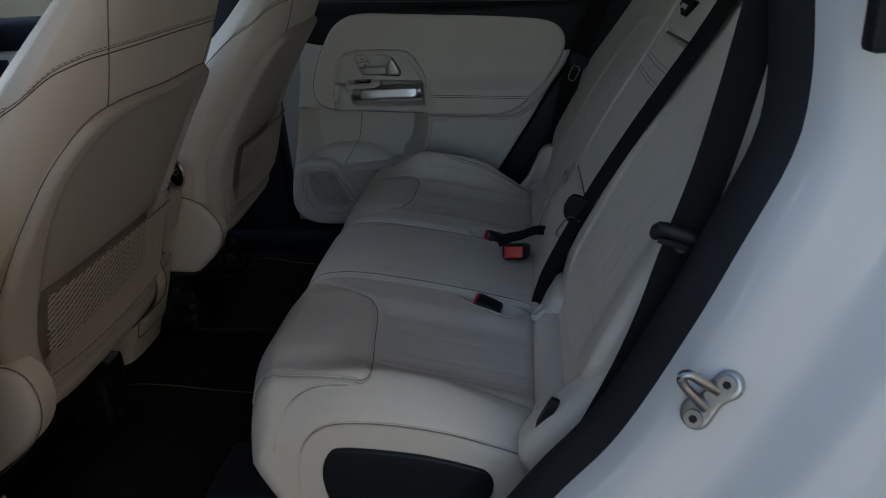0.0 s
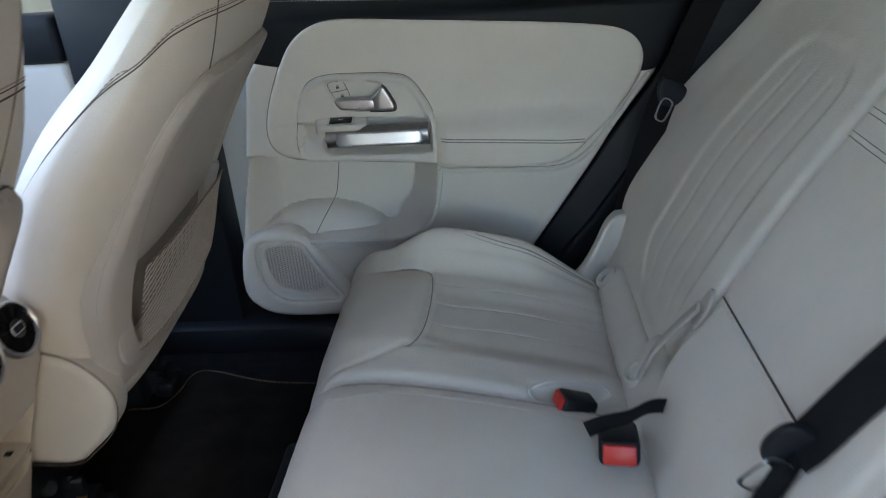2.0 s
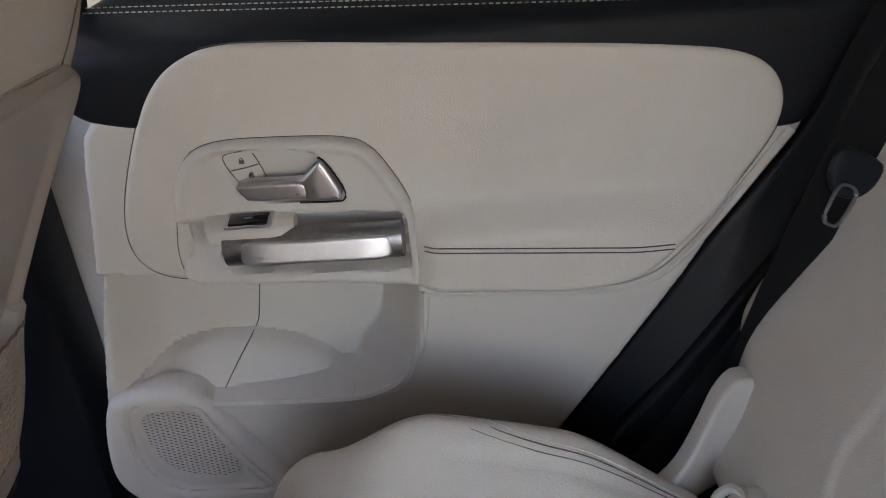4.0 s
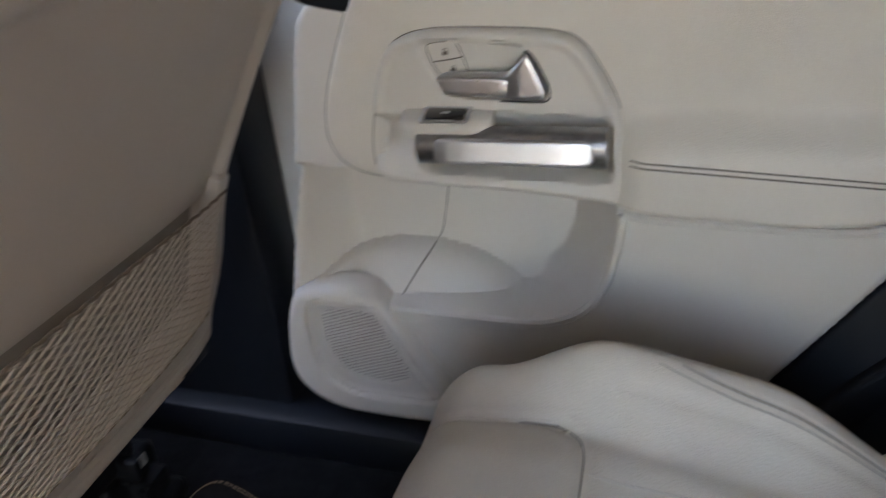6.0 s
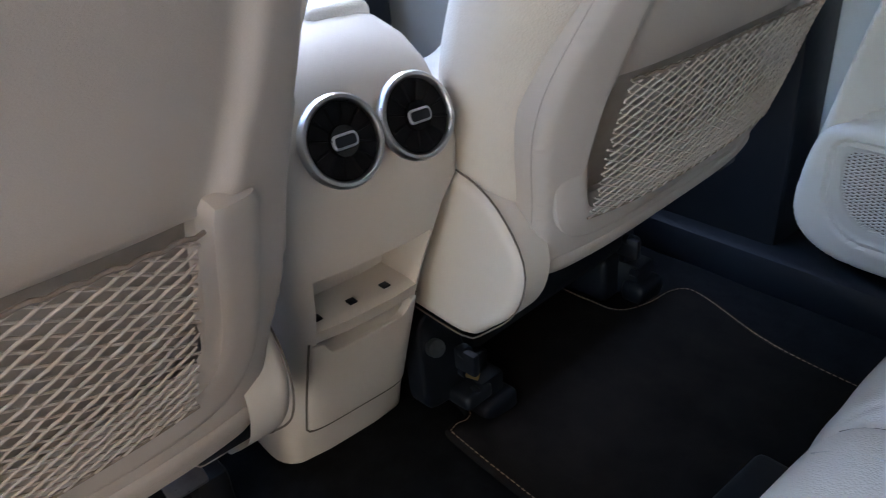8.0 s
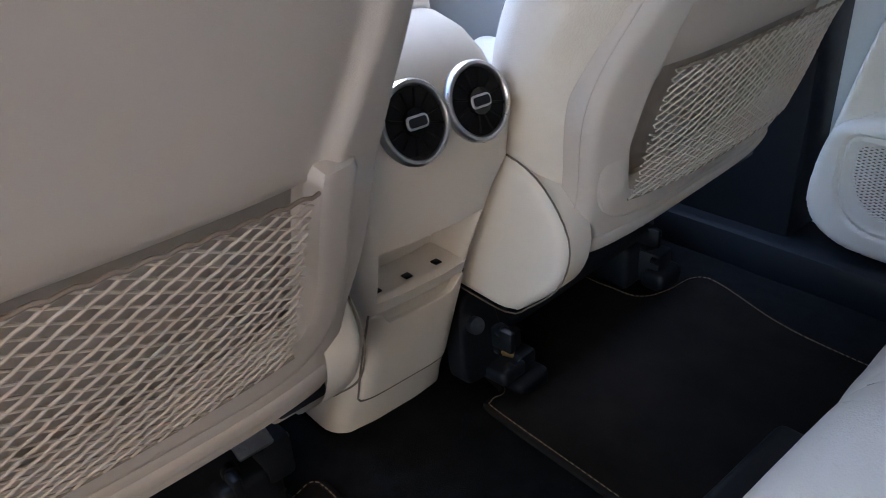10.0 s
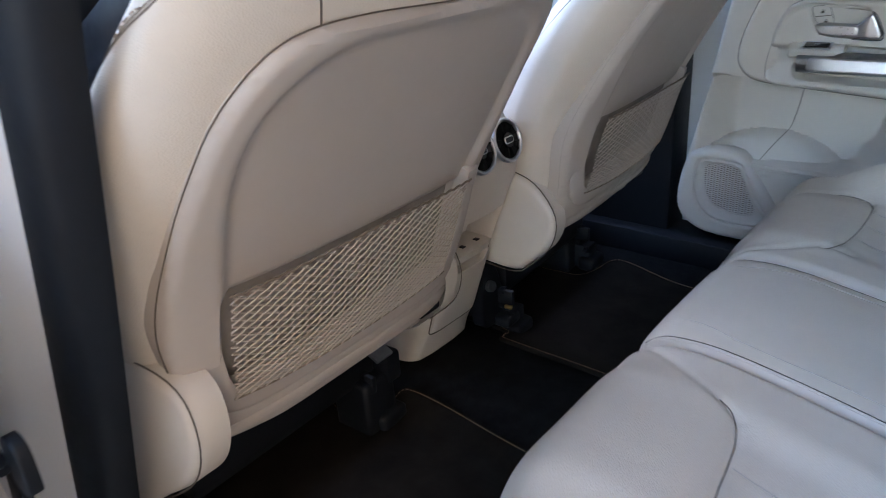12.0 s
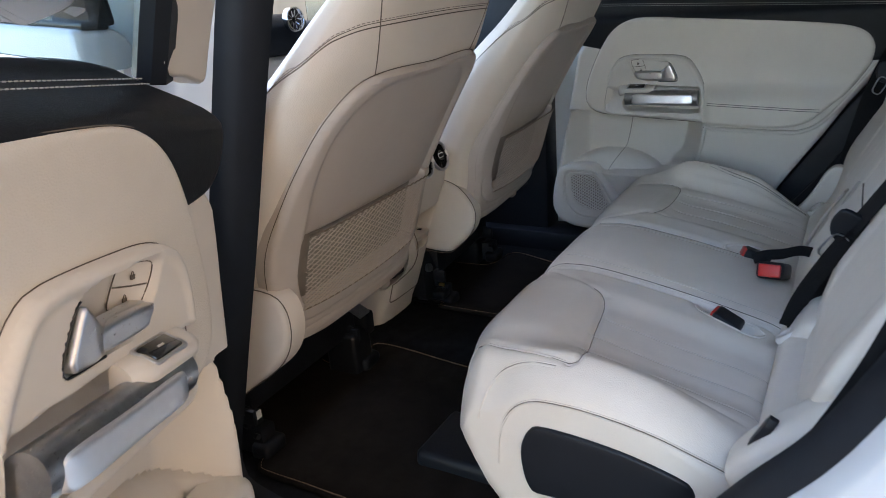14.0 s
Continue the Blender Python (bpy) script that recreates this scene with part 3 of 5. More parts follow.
def outer_cushion(side):
    s = side
    dx = -.014 * (1 + side)
    out, bol = (.59, .034) if side < 0 else (.628, .062)
    if side < 0:
        notch = [(s * .243, -.285), (s * .252, -.266), (s * .290, -.250), (s * .386, -.238), (s * .470, -.225), (s * .528, -.212), (s * .545, -.214), (s * .550, -.228)]
        padout = [(s * .550, -.226), (s * .536, -.298), (s * .517, -.381), (s * .505, -.448)]
    else:
        notch = [(s * .240, -.296), (s * .256, -.284), (s * .30, -.275), (s * .38, -.270), (s * .46, -.271), (s * .495, -.278), (s * .505, -.303)]
        padout = [(s * .505, -.300), (s * .502, -.34), (s * .500, -.39), (s * .515, -.455)]
    padin = [(s * .256, -.257), (s * .24, -.30), (s * .20, -.36), (s * .165, -.43)]
    g = [(notch, .0045, .0045), (padout, .0045, .0045), (padin, .003, .006), ([(s * .172, -.085), (s * .186, -.040), (s * .196, -.004)], .026, .016)]
    for v in (.325, .395, .455):
        g.append(([(s * v, -.245), (s * (v + .012), -.12), (s * (v + .004), .05)], .0007, .0050))
    g.append(([(s * (out - .085), -.24), (s * (out - .085), -.12), (s * (out - .09), .05)], .003, .006))
    u0, u1 = sorted((s * .152, s * out))

    def h(u, x):
        return cushion_height(abs(u), x, True, out, bol)

    def to(u, x, z):
        return (x + (.036 if s < 0 else .0) * smoothstep(.40, .59, abs(u)) * smoothstep(-.33, -.46, x), u, z)

    block = pad(u0, u1, -.46, .055, to, h, .205, r=.026, corner=.040, grooves=g, nu=130, nv=130, tuck=.15)
    tree = BVHTree.FromBMesh(block)
    c = part("outer_cushion", block, LEATHER, BENCH, "cream leather seat cushion with stitched front pad")
    # rolled rim of the buckle well
    bm = bmesh.new()
    tube(bm, lay(tree, [(-.044 + .062 * math.cos(an) + .004 * math.sin(an), s * (.184 + .012 * math.cos(an) + .024 * math.sin(an)), .665) for an in (2 * math.pi * k / 40 for k in range(41))], .0004), .0022, 6)
    part("well_rim", bm, LEATHER, c, "rolled leather rim of the buckle well")
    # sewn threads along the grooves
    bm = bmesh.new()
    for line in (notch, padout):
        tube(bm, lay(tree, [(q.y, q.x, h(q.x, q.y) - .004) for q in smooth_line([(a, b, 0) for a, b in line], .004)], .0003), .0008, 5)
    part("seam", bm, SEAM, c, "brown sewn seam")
    for v in (.325, .395, .455):
        bm = bmesh.new()
        line = smooth_line([(s * v, -.240 + dx, 0), (s * (v + .012), -.12, 0), (s * (v + .004), .048, 0)], .008)
        tube(bm, lay(tree, [(q.y, q.x, h(q.x, q.y)) for q in line], .0002), .0008, 5)
        part("flute_seam", bm, FLUTE, c)
    # double piping round the outer side and along the front pad
    wide = out - .59
    rim = [(-.341, .600, .517), (-.334, .602, .578), (-.316, .602, .621), (-.289, .602, .646), (-.253, .602, .656), (-.169, .602, .654), (-.081, .602, .640), (.0, .602, .617), (.045, .602, .603)]
    fold = [(-.372, .600, .600), (-.367, .592, .626), (-.352, .570, .660), (-.330, .556, .682), (-.292, .549, .694), (-.245, .552, .698)]
    for line, lab in ((rim, "piping"), (fold, "fold_seam")):
        for off, rr, m in ((0, .0017, LEATHER), (.0036, .0009, SEAM), (.0068, .0014, LEATHER)):
            bm = bmesh.new()
            tube(bm, lay(tree, [(q.x, s * (q.y + wide), q.z + off) for q in smooth_line(line, .006)], .0006), rr, 6)
            part(lab, bm, m, c)
    bm = bmesh.new()
    tube(bm, lay(tree, [(x - .006, u, h(u, x - .006)) for u, x in [(q.x, q.y) for q in smooth_line([(a, b, 0) for a, b in padout], .005)]], .0006), .0015, 6)
    part("piping", bm, LEATHER, c)
    if s > 0:
        for v, r, m in ((.5560, .0009, SEAM), (.5605, .0012, LEATHER), (.5500, .0006, SEAM)):
            bm = bmesh.new()
            tube(bm, lay(tree, [(x, v + .030 * smoothstep(-.10, -.28, x), h(v, x)) for x in (-.29 + .33 * k / 60 for k in range(61))], .0003), r, 5)
            part("bolster_seam", bm, m, c)
    # dark side insert
    o = round_outline([(-.297, .555), (-.282, .600), (-.25, .612), (-.14, .602), (-.05, .580), (-.026, .565), (-.022, .535), (-.04, .508), (-.10, .495), (-.25, .482), (-.285, .492)], .01)
    part("side_insert", dome(o, lambda a, b, hh: (a, s * (out + .0055 + hh), b), .005, rings=4, back=.02), BLACK, c, "dark grey plastic side insert")
    return c


BENCH = thing("rear_bench", "cream leather three-part rear bench with fluted backrests", "rear seat", (-.1, 0, .40))
outer_cushion(-1)
outer_cushion(1)
mid_block = pad(-.150, .150, -.440, .055, lambda u, x, z: (x, u, z), lambda u, x: cushion_height(abs(u), x, False), .21, r=.014, corner=.03, tuck=.13,
     grooves=[([(-.15, -.30), (-.06, -.335), (.06, -.335), (.15, -.30)], .0012, .006)], nu=60, nv=80)
mid_tree = BVHTree.FromBMesh(mid_block)
mid = part("middle_cushion", mid_block, LEATHER, BENCH, "plain cream leather middle cushion")
for s in (-1, 1):
    for v, r, m, lab in ((.1400, .0009, SEAM, "edge_seam"), (.1435, .0016, LEATHER, "piping"), (.116, .0007, FLUTE, "fold_seam")):
        bm = bmesh.new()
        v1 = v - (.018 if lab == "fold_seam" else 0)
        line = smooth_line([(x, s * (v + (v1 - v) * smoothstep(-.30, -.38, x)), cushion_height(v, x, False)) for x in (-.425, -.40, -.36, -.30, -.20, -.10, 0, .045)], .008)
        tube(bm, lay(mid_tree, [(q.x, q.y, q.z) for q in line], .0003), r, 5)
        part(lab, bm, m, mid)

# seat base under the cushions
part("bench_plinth", boxed((-.30, -.52, .392), (.10, .54, .475), .02), BLACK, BENCH, "black plastic plinth")

LEAN_A = radians(27)
SA, CA_ = math.sin(LEAN_A), math.cos(LEAN_A)


def on_back(u, s, h):
    return (.085 + s * SA - h * CA_, u, .64 + s * CA_ + h * SA)


def back_height(s):
    return .021 * smoothstep(.02, .16, s) * (1 - smoothstep(.28, .60, s)) + .008


def backrest(u0, u1, label, flutes, name="backrest", top=.69):
    g = [([(u, .10), (u, .50)], .0012 if u > 0 else .0005, .0070) for u in flutes]
    if not flutes:
        g = [([(.110, .548), (.0, .551), (-.14, .555)], .011, .0055)]
    side_u = u0 if abs(u0) > abs(u1) else u1

    def at_back(u, t, hh):
        k = (max(0, abs(u) - .16) / .53 if u > 0 else smoothstep(.44, .69, abs(u))) if flutes else 0
        return on_back(u - math.copysign(k * ((.10 if u > 0 else .02) * smoothstep(.30, .62, t) + .045 * smoothstep(.16, .06, t) + (0 if u > 0 else .060 * smoothstep(.50, .28, t))), u), t, hh)

    def h(u, s):
        d = back_height(s)
        if flutes:
            d += .010 * smoothstep(.13, .03, abs(u - side_u)) * smoothstep(.05, .2, s)
            qa, qb = abs(abs(u) - .348) - .050, abs(s - .300) - .175
            far = math.hypot(max(qa, 0), max(qb, 0)) + min(max(qa, qb), 0)
            d -= .0038 * smoothstep(.078, .064, far)
        return d
    block = pad(u0, u1, -.03, top, at_back, h, .12, r=.018, corner=.035, grooves=g, nu=170, nv=120)
    return part(name, block, LEATHER, BENCH, label)


backrest(-.69, -.162, "cream leather rear backrest with soft vertical flutes", [-.292, -.352, -.412])
backrest(.152, .725, "cream leather rear backrest with soft vertical flutes", [.280, .345, .410])
BACK_MID = backrest(-.160, .150, "cream leather middle backrest with cross seams and a strap slot", [], "middle_backrest")

# ---- front seats ----
XB = [(.60, -.778), (.66, -.755), (.734, -.732), (.80, -.710), (.884, -.684), (.95, -.650), (1.05, -.592), (1.154, -.526), (1.228, -.488), (1.35, -.43), (1.46, -.395)]
WB = [(.64, .232), (.70, .248), (.78, .272), (.90, .298), (1.05, .314), (1.168, .296), (1.25, .262), (1.35, .205), (1.46, .16)]
TB = [(.64, .10), (.72, .15), (.80, .19), (.95, .22), (1.1, .21), (1.2, .165), (1.35, .11), (1.46, .09)]


def seat_back_x(v, z):
    """Back surface of a front seat; v: distance from its middle."""
    k = abs(v) / .28
    return knots(XB, z) - .034 * k ** 4


def seat_skin(z, a):
    """Upholstery of the backrest at a height, by the angle round it (0: rearwards)."""
    xb, w, t = knots(XB, z), knots(WB, z), knots(TB, z)
    if z > 1.40:
        f = math.sqrt(max(.02, 1 - ((z - 1.40) / .105) ** 2))
        w, t = w * f, t * f
    cx, sy = math.cos(a), math.sin(a)
    ex = math.copysign(abs(cx) ** .62, cx)
    ey = math.copysign(abs(sy) ** .58, sy)
    x = xb - .005 - t / 2 + ex * t / 2
    x += abs(ey) ** 4 * (.02 - .036 * smoothstep(-.45, .45, cx))
    x -= .032 * smoothstep(.95, .905, z) * smoothstep(.5, .75, cx)
    return Vector((x, ey * w, z))


def front_seat(yc, cut=0.0):
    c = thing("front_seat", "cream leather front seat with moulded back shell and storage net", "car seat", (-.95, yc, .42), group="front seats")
    off = Vector((0, yc, 0))
    n = 72
    bm = bmesh.new()
    skin(bm, [[seat_skin(.688 + (1.50 - .688) * i / 70, 2 * math.pi * k / n) + off for k in range(n)] for i in range(71)])
    part("backrest", bm, LEATHER, c)
    o = round_outline(mirrored([(0, .668), (.14, .668), (.215, .669), (.237, .677), (.246, .72), (.256, .768), (.268, .812), (.275, .855), (.275, .905), (.272, .955), (.268, 1.0), (.262, 1.04), (.253, 1.085), (.240, 1.115), (.220, 1.140), (.187, 1.155), (.12, 1.160), (0, 1.157)]), .012)
    o = [(a, b + (.012 * smoothstep(-.10, -.23, a) - .008) * cut * smoothstep(.76, .68, b)) for a, b in o]
    panel = round_outline(mirrored([(0, .715), (.17, .715), (.202, .73), (.208, .80), (.214, .90), (.222, .95), (.229, 1.006), (.226, 1.058), (.212, 1.096), (.184, 1.123), (.15, 1.138), (.10, 1.144), (0, 1.143)]), .012)

    def on_shell(a, b, h):
        return Vector((seat_back_x(a, b), yc + a, b)) + Vector((.88, 0, -.42)) * (h + .008)

    def sunk(a, b, d):
        pouch = .017 * np_step(-.219, -.209, a) * np_step(.206, .196, a) * np_step(.742, .752, b) * np_step(.893, .884, b)
        return -.0105 * np_step(-.007, .010, edge_dist(a, b, panel)[0]) - pouch - .004 * np_step(.014, .0, d) * np_step(.80, .74, b)
    part("back_shell", relief(o, sunk, on_shell, .005, .009, .035), VINYL, c, "cream moulded shell with a sunk soft panel")
    bm = bmesh.new()
    tube(bm, [on_shell(a, b, -.012) for a, b in inset2(o, -.0010)], .0008, 6, True)
    part("shell_joint", bm, SEAM if yc < 0 else FLUTE, c, "thin joint round the shell")
    # storage net over its pouch, with an added darker sheet at the back
    lining = round_outline([(-.208, .752), (-.10, .750), (.10, .750), (.19, .752), (.194, .80), (.196, .882), (.10, .884), (-.10, .884), (-.214, .882), (-.212, .80)], .012)
    part("pouch_backing", dome(lining, lambda a, b, h: on_shell(a, b, -.0255 + h), .001, None, None, 8, .001), POUCH_BACK, c, "darker taupe sheet behind the net")

    def net(a, b):
        """a: across 0..1, b: up 0..1"""
        z = .756 - .002 * math.sin(math.pi * a) * (1 - b) + b * (.148 + .005 * math.sin(math.pi * a))
        v = -.212 - .010 * b + a * (.384 + .028 * b)
        bulge = .0145 + .008 * math.sin(math.pi * a) * math.sin(math.pi * min(1, .25 + b * .75))
        return on_shell(v, z, 0) + Vector((.95, 0, -.15)) * bulge
    across, tall = 20, 16
    for d in (1, -1):
        bm = bmesh.new()
        for i in range(-18, 38):
            pts = []
            for k in range(0, 61):
                b = k / 60
                a = (i + .06 * noise.noise(Vector((i * .7, b * 4, d))) + d * (b + .12 * b * (1 - b)) * tall) / across
                if 0 <= a <= 1:
                    pts.append(net(a, b) + Vector((.0006 * d * math.cos(b * tall * 2 * math.pi) + .0005 * d, 0, 0)))
            if len(pts) > 2:
                tube(bm, pts, .0011, 6)
        if d > 0:
            part("storage_net", bm, CORD, c, "cream diamond-mesh elastic net")
        else:
            part("net_cross_cord", bm, CORD, c)
    bm = bmesh.new()
    tube(bm, [net(k / 60, 1.0) + Vector((.001, 0, .0012 * math.sin(k * 2.1))) for k in range(61)], .0016, 6)
    tube(bm, [net(k / 60, 0.0) for k in range(61)], .0014, 5)
    part("net_hem", bm, CORD_DARK, c, "brown elastic hem")
    # moulded holder round the net and the stepped lower rim
    leg = [(.2195, .912), (.2200, .86), (.2175, .80), (.209, .766), (.191, .746), (.155, .738), (.08, .7365)]
    part("net_frame", band(leg + [(0, .7365)] + [(-a - .014 * smoothstep(.08, .19, a), b) for a, b in reversed(leg)], lambda f: .0200 + .0015 * abs(2 * f - 1) ** 2, on_shell, lambda f: .0075 - .013 * smoothstep(.80, .90, f), .014, 4.5, .010), VINYL, c, "cream moulded frame holding the net")
    part("lower_rim", band([(-.232, .692), (-.12, .690), (0, .690), (.12, .690), (.232, .692)], .0125, on_shell, .003, .01), VINYL, c, "cream moulded lower lip")
    bm = bmesh.new()
    tube(bm, [on_shell(-.21 + .42 * k / 30, .7070, -.0035) for k in range(31)], .0012, 6)
    part("rim_groove", bm, SEAM, c, "thin dark groove")
    # sewn seams of the upholstery
    SEAM_Z = [(0, 1.236), (.8, 1.230), (1.05, 1.222), (1.2, 1.215), (1.65, 1.166), (1.95, 1.09), (2.2, .99), (2.6, .80)]

    def seam_at(a, dz, out=0.0):
        q = seat_skin(knots(SEAM_Z, abs(a)) + dz, a)
        return q + (q - Vector((knots(XB, q.z) - .06, 0, q.z))).normalized() * out + off
    bm = bmesh.new()
    for dz in (0, .006):
        line = [seam_at(-2.3 + 4.6 * k / 160, dz, .0006) for k in range(161)]
        for _ in range(8):
            line = [line[0]] + [(line[k - 1] + line[k] + line[k + 1]) / 3 for k in range(1, 160)] + [line[-1]]
        tube(bm, line, .0006 if dz else .0009, 5)
    part("cross_seam", bm, SEAM, c, "brown sewn seam")
    for s in (-1, 1):
        bm = bmesh.new()
        line = []
        for k in range(31):
            z = 1.150 + .28 * k / 30
            v, w = knots([(1.14, .166), (1.156, .172), (1.228, .192), (1.28, .202), (1.32, .200), (1.44, .168)], z), knots(WB, z)
            line.append(seat_skin(z, s * math.asin(min(1, (min(v, w * .98) / w) ** (1 / .58)))) + off)
        tube(bm, line, .0012, 5)
        part("side_seam", bm, SEAM, c)
    bm = bmesh.new()
    stitches(bm, [seam_at(-1.7 + 3.4 * k / 700, .009, .0004) for k in range(701)], .0045, .003, .0008)
    part("stitching", bm, THREAD_GREY, c)
    # hinge covers and the valance under the shell
    for s in (-1, 1):
        o = round_outline([(-1.02, .60), (-1.02, .70), (-.95, .775), (-.87, .800), (-.80, .787), (-.758, .748), (-.742, .705), (-.757, .655), (-.80, .612), (-.835, .592), (-.93, .600)], .012)
        if s > 0 and yc > 0:
            continue
        if s < 0 and yc < 0:
            o = round_outline([(-1.0, .56), (-1.0, .76), (-.93, .800), (-.87, .808), (-.80, .811), (-.745, .811), (-.712, .802), (-.696, .780), (-.693, .745), (-.703, .708), (-.725, .675), (-.760, .644), (-.80, .615), (-.885, .56)], .012)
        part("hinge_cover", dome(o, lambda a, b, h: (a, yc + s * ((.262 if yc < 0 < s else .282) + h), b), .016, None, None, 6, .045), PLASTIC, c, "rounded cream hinge cover")
        bm = bmesh.new()
        face = .262 if yc < 0 < s else .282
        tube(bm, [(a, yc + s * (face - .004), b) for a, b in inset2(o, -.0012)], .0011, 6, True)
        part("cover_joint", bm, SEAM, c, "dark joint round the hinge cover")
        part("cover_gap", dome(inset2(o, .040), lambda a, b, h: (a + .020, yc + s * (.236 + h), b), .004, None, None, 3, .01), BLACK, c, "dark gap behind the hinge cover")
    part("rim_tab", boxed((-.832, yc + .180, .612), (-.800, yc + .216, .634), .008, 3), VINYL, c, "cream moulded tab under the shell")
    part("tab_slot", boxed((-.80, yc + .172, .648), (-.764, yc + .226, .668), .005), BLACK, c, "dark slot under the shell")
    if yc < 0:
        part("under_trim", dome(round_outline([(-.90, .60), (-.90, .66), (-.83, .672), (-.775, .668), (-.765, .655), (-.80, .628), (-.85, .605)], .010), lambda a, b, h: (a, yc + .232 + h, b), .006, None, None, 4, .02), VINYL, c, "cream side trim under the shell")
    part("seat_cushion", pad(yc - .25, yc + .25, -1.36, -.95, lambda u, x, z: (x, u, z), lambda u, x: .70 + .05 * smoothstep(-.95, -1.3, x) + .03 * smoothstep(.16, .24, abs(u - yc)), .12, r=.05, corner=.06, nu=30, nv=30), LEATHER, c)
    for s in (-1, 1):
        ry = yc + s * .19
        rail = part("seat_rail", boxed((-1.35, ry - .022, .392), (-.875, ry + .022, .455), .006), BLACK, c, "black steel seat rail")
        part("rail_slider", boxed((-1.33, ry - .013, .455), (-.895, ry + .013, .485), .004), BLACK, rail)
        for k, (bx, bz, br) in enumerate(((-.90, .505, .010), (-.905, .470, .007), (-.885, .448, .006))):
            part("rail_bolt", disc(bmesh.new(), (bx, ry - .03, bz), (1, -.2, .1), br, .012, 16), BLACK, rail)
        part("latch_arm", boxed((-.93, ry - .040, .478), (-.87, ry - .028, .512), .004, 2), BLACK, rail)
        if s * yc > 0:
            part("rail_tag", boxed((-.8955, ry - .012, .470), (-.892, ry + .006, .488), .001), PAPER, rail, "small white rail tag")
        part("rail_boot", boxed((-.905, ry - .034, .388), (-.858, ry + .034, .425), .012, 3), BLACK, rail)
    if yc > 0:
        arm = part("rail_bracket", dome(round_outline([(.118, .440), (.108, .50), (.112, .575), (.150, .580), (.176, .540), (.190, .480), (.186, .440)], .006), lambda a, b, h: (-.905 + h, a, b), .005, None, None, 3, .03), BLACK, c, "black pressed steel rail bracket")
        part("bracket_bolt", disc(bmesh.new(), (-.902, .128, .536), (1, -.2, .3), .012, .010, 18), STEEL, arm, "steel bolt head")
        bm = bmesh.new()
        tube(bm, [(-.900, .172, .470), (-.884, .186, .462)], .0055, 10)
        part("release_pin", bm, BRASS, arm, "brass release pin")
        part("bracket_foot", boxed((-.915, .150, .428), (-.870, .200, .452), .008, 3), BLACK, arm)
        part("rail_end_box", boxed((-1.05, .525, .385), (-.915, .640, .470), .012, 3), BLACK, c, "black moulded rail end cover")
    else:
        part("rail_end_box", boxed((-.96, -.262, .385), (-.872, -.185, .500), .010, 3), BLACK, c, "black moulded rail end cover")
        part("rail_plate", boxed((-.030, -.021, -.004), (.030, .021, .004), .003, 2, Matrix.Translation((-.890, -.212, .553)) @ Matrix.Rotation(radians(28), 4, "Y")), STEEL, c, "bare steel rail plate")
        part("rail_block", boxed((-.93, -.205, .475), (-.868, -.168, .535), .008, 2), BLACK, c)
    part("seat_base", boxed((-1.30, yc - .20, .48), (-.90, yc + .20, .58), .02), BLACK, c)
    return c


FRONT_NEAR = front_seat(-.395, 1.0)
FRONT_FAR = front_seat(.395)
FRONT_NEAR.matrix_basis = Matrix.Translation((-.95, -.399, .42)) @ Matrix.Rotation(radians(2), 4, "Z")
FRONT_FAR.matrix_basis = Matrix.Translation((-.95, .374, .42)) @ Matrix.Rotation(radians(4.5), 4, "Z")


def smooth_line_2(pts):
    return [(p.x, p.y) for p in smooth_line([(a, b, 0) for a, b in pts], .006)]


# ---- centre console ----
con = thing("centre_console", "cream plastic centre console with rear air vents and storage", "console", (-.95, 0, .40))
FACE = [(.44, -.918), (.47, -.908), (.50, -.893), (.52, -.884), (.56, -.868), (.60, -.854), (.634, -.843), (.656, -.836), (.672, -.830), (.70, -.820), (.745, -.803), (.77, -.797), (.80, -.787), (.84, -.778), (.865, -.777), (.89, -.781), (.915, -.793), (.935, -.815), (.948, -.847), (.956, -.88), (.959, -.93)]
HALF = [(.44, .094), (.47, .091), (.50, .087), (.56, .080), (.64, .081), (.70, .085), (.74, .091), (.77, .100), (.80, .113), (.83, .111), (.86, .103), (.89, .094), (.92, .087), (.945, .079), (.959, .068)]
COLS = [-1, -.985, -.95, -.89, -.82, -.76, -.35, 0, .35, .76, .82, .89, .95, .985, 1]


def face_x(y, z):
    k = min(1, abs(y) / knots(HALF, z))
    return knots([(b, a) for b, a in FACE], z) - .045 * (1 - (1 - k ** 6) ** .5)


bm = bmesh.new()
rows = []
for z, x in FACE:
    w = knots(HALF, z)
    rows.append([bm.verts.new((face_x(c * w, z), c * w, z)) for c in COLS] + [bm.verts.new((-1.25, w, z)), bm.verts.new((-1.25, -w, z))])
zs = [z for z, x in FACE]
c0, c1 = COLS.index(-.76), COLS.index(.76)
NICHES = [(zs.index(.672), zs.index(.745), .055), (zs.index(.634), zs.index(.656), .022)]
for r in range(len(rows) - 1):
    for c in range(len(rows[0])):
        c2 = (c + 1) % len(rows[0])
        if c0 <= c < c1 and any(r0 <= r < r1 for r0, r1, _ in NICHES):
            continue
        bm.faces.new((rows[r][c], rows[r][c2], rows[r + 1][c2], rows[r + 1][c]))
bm.faces.new(list(reversed(rows[0])))
bm.faces.new(rows[-1])
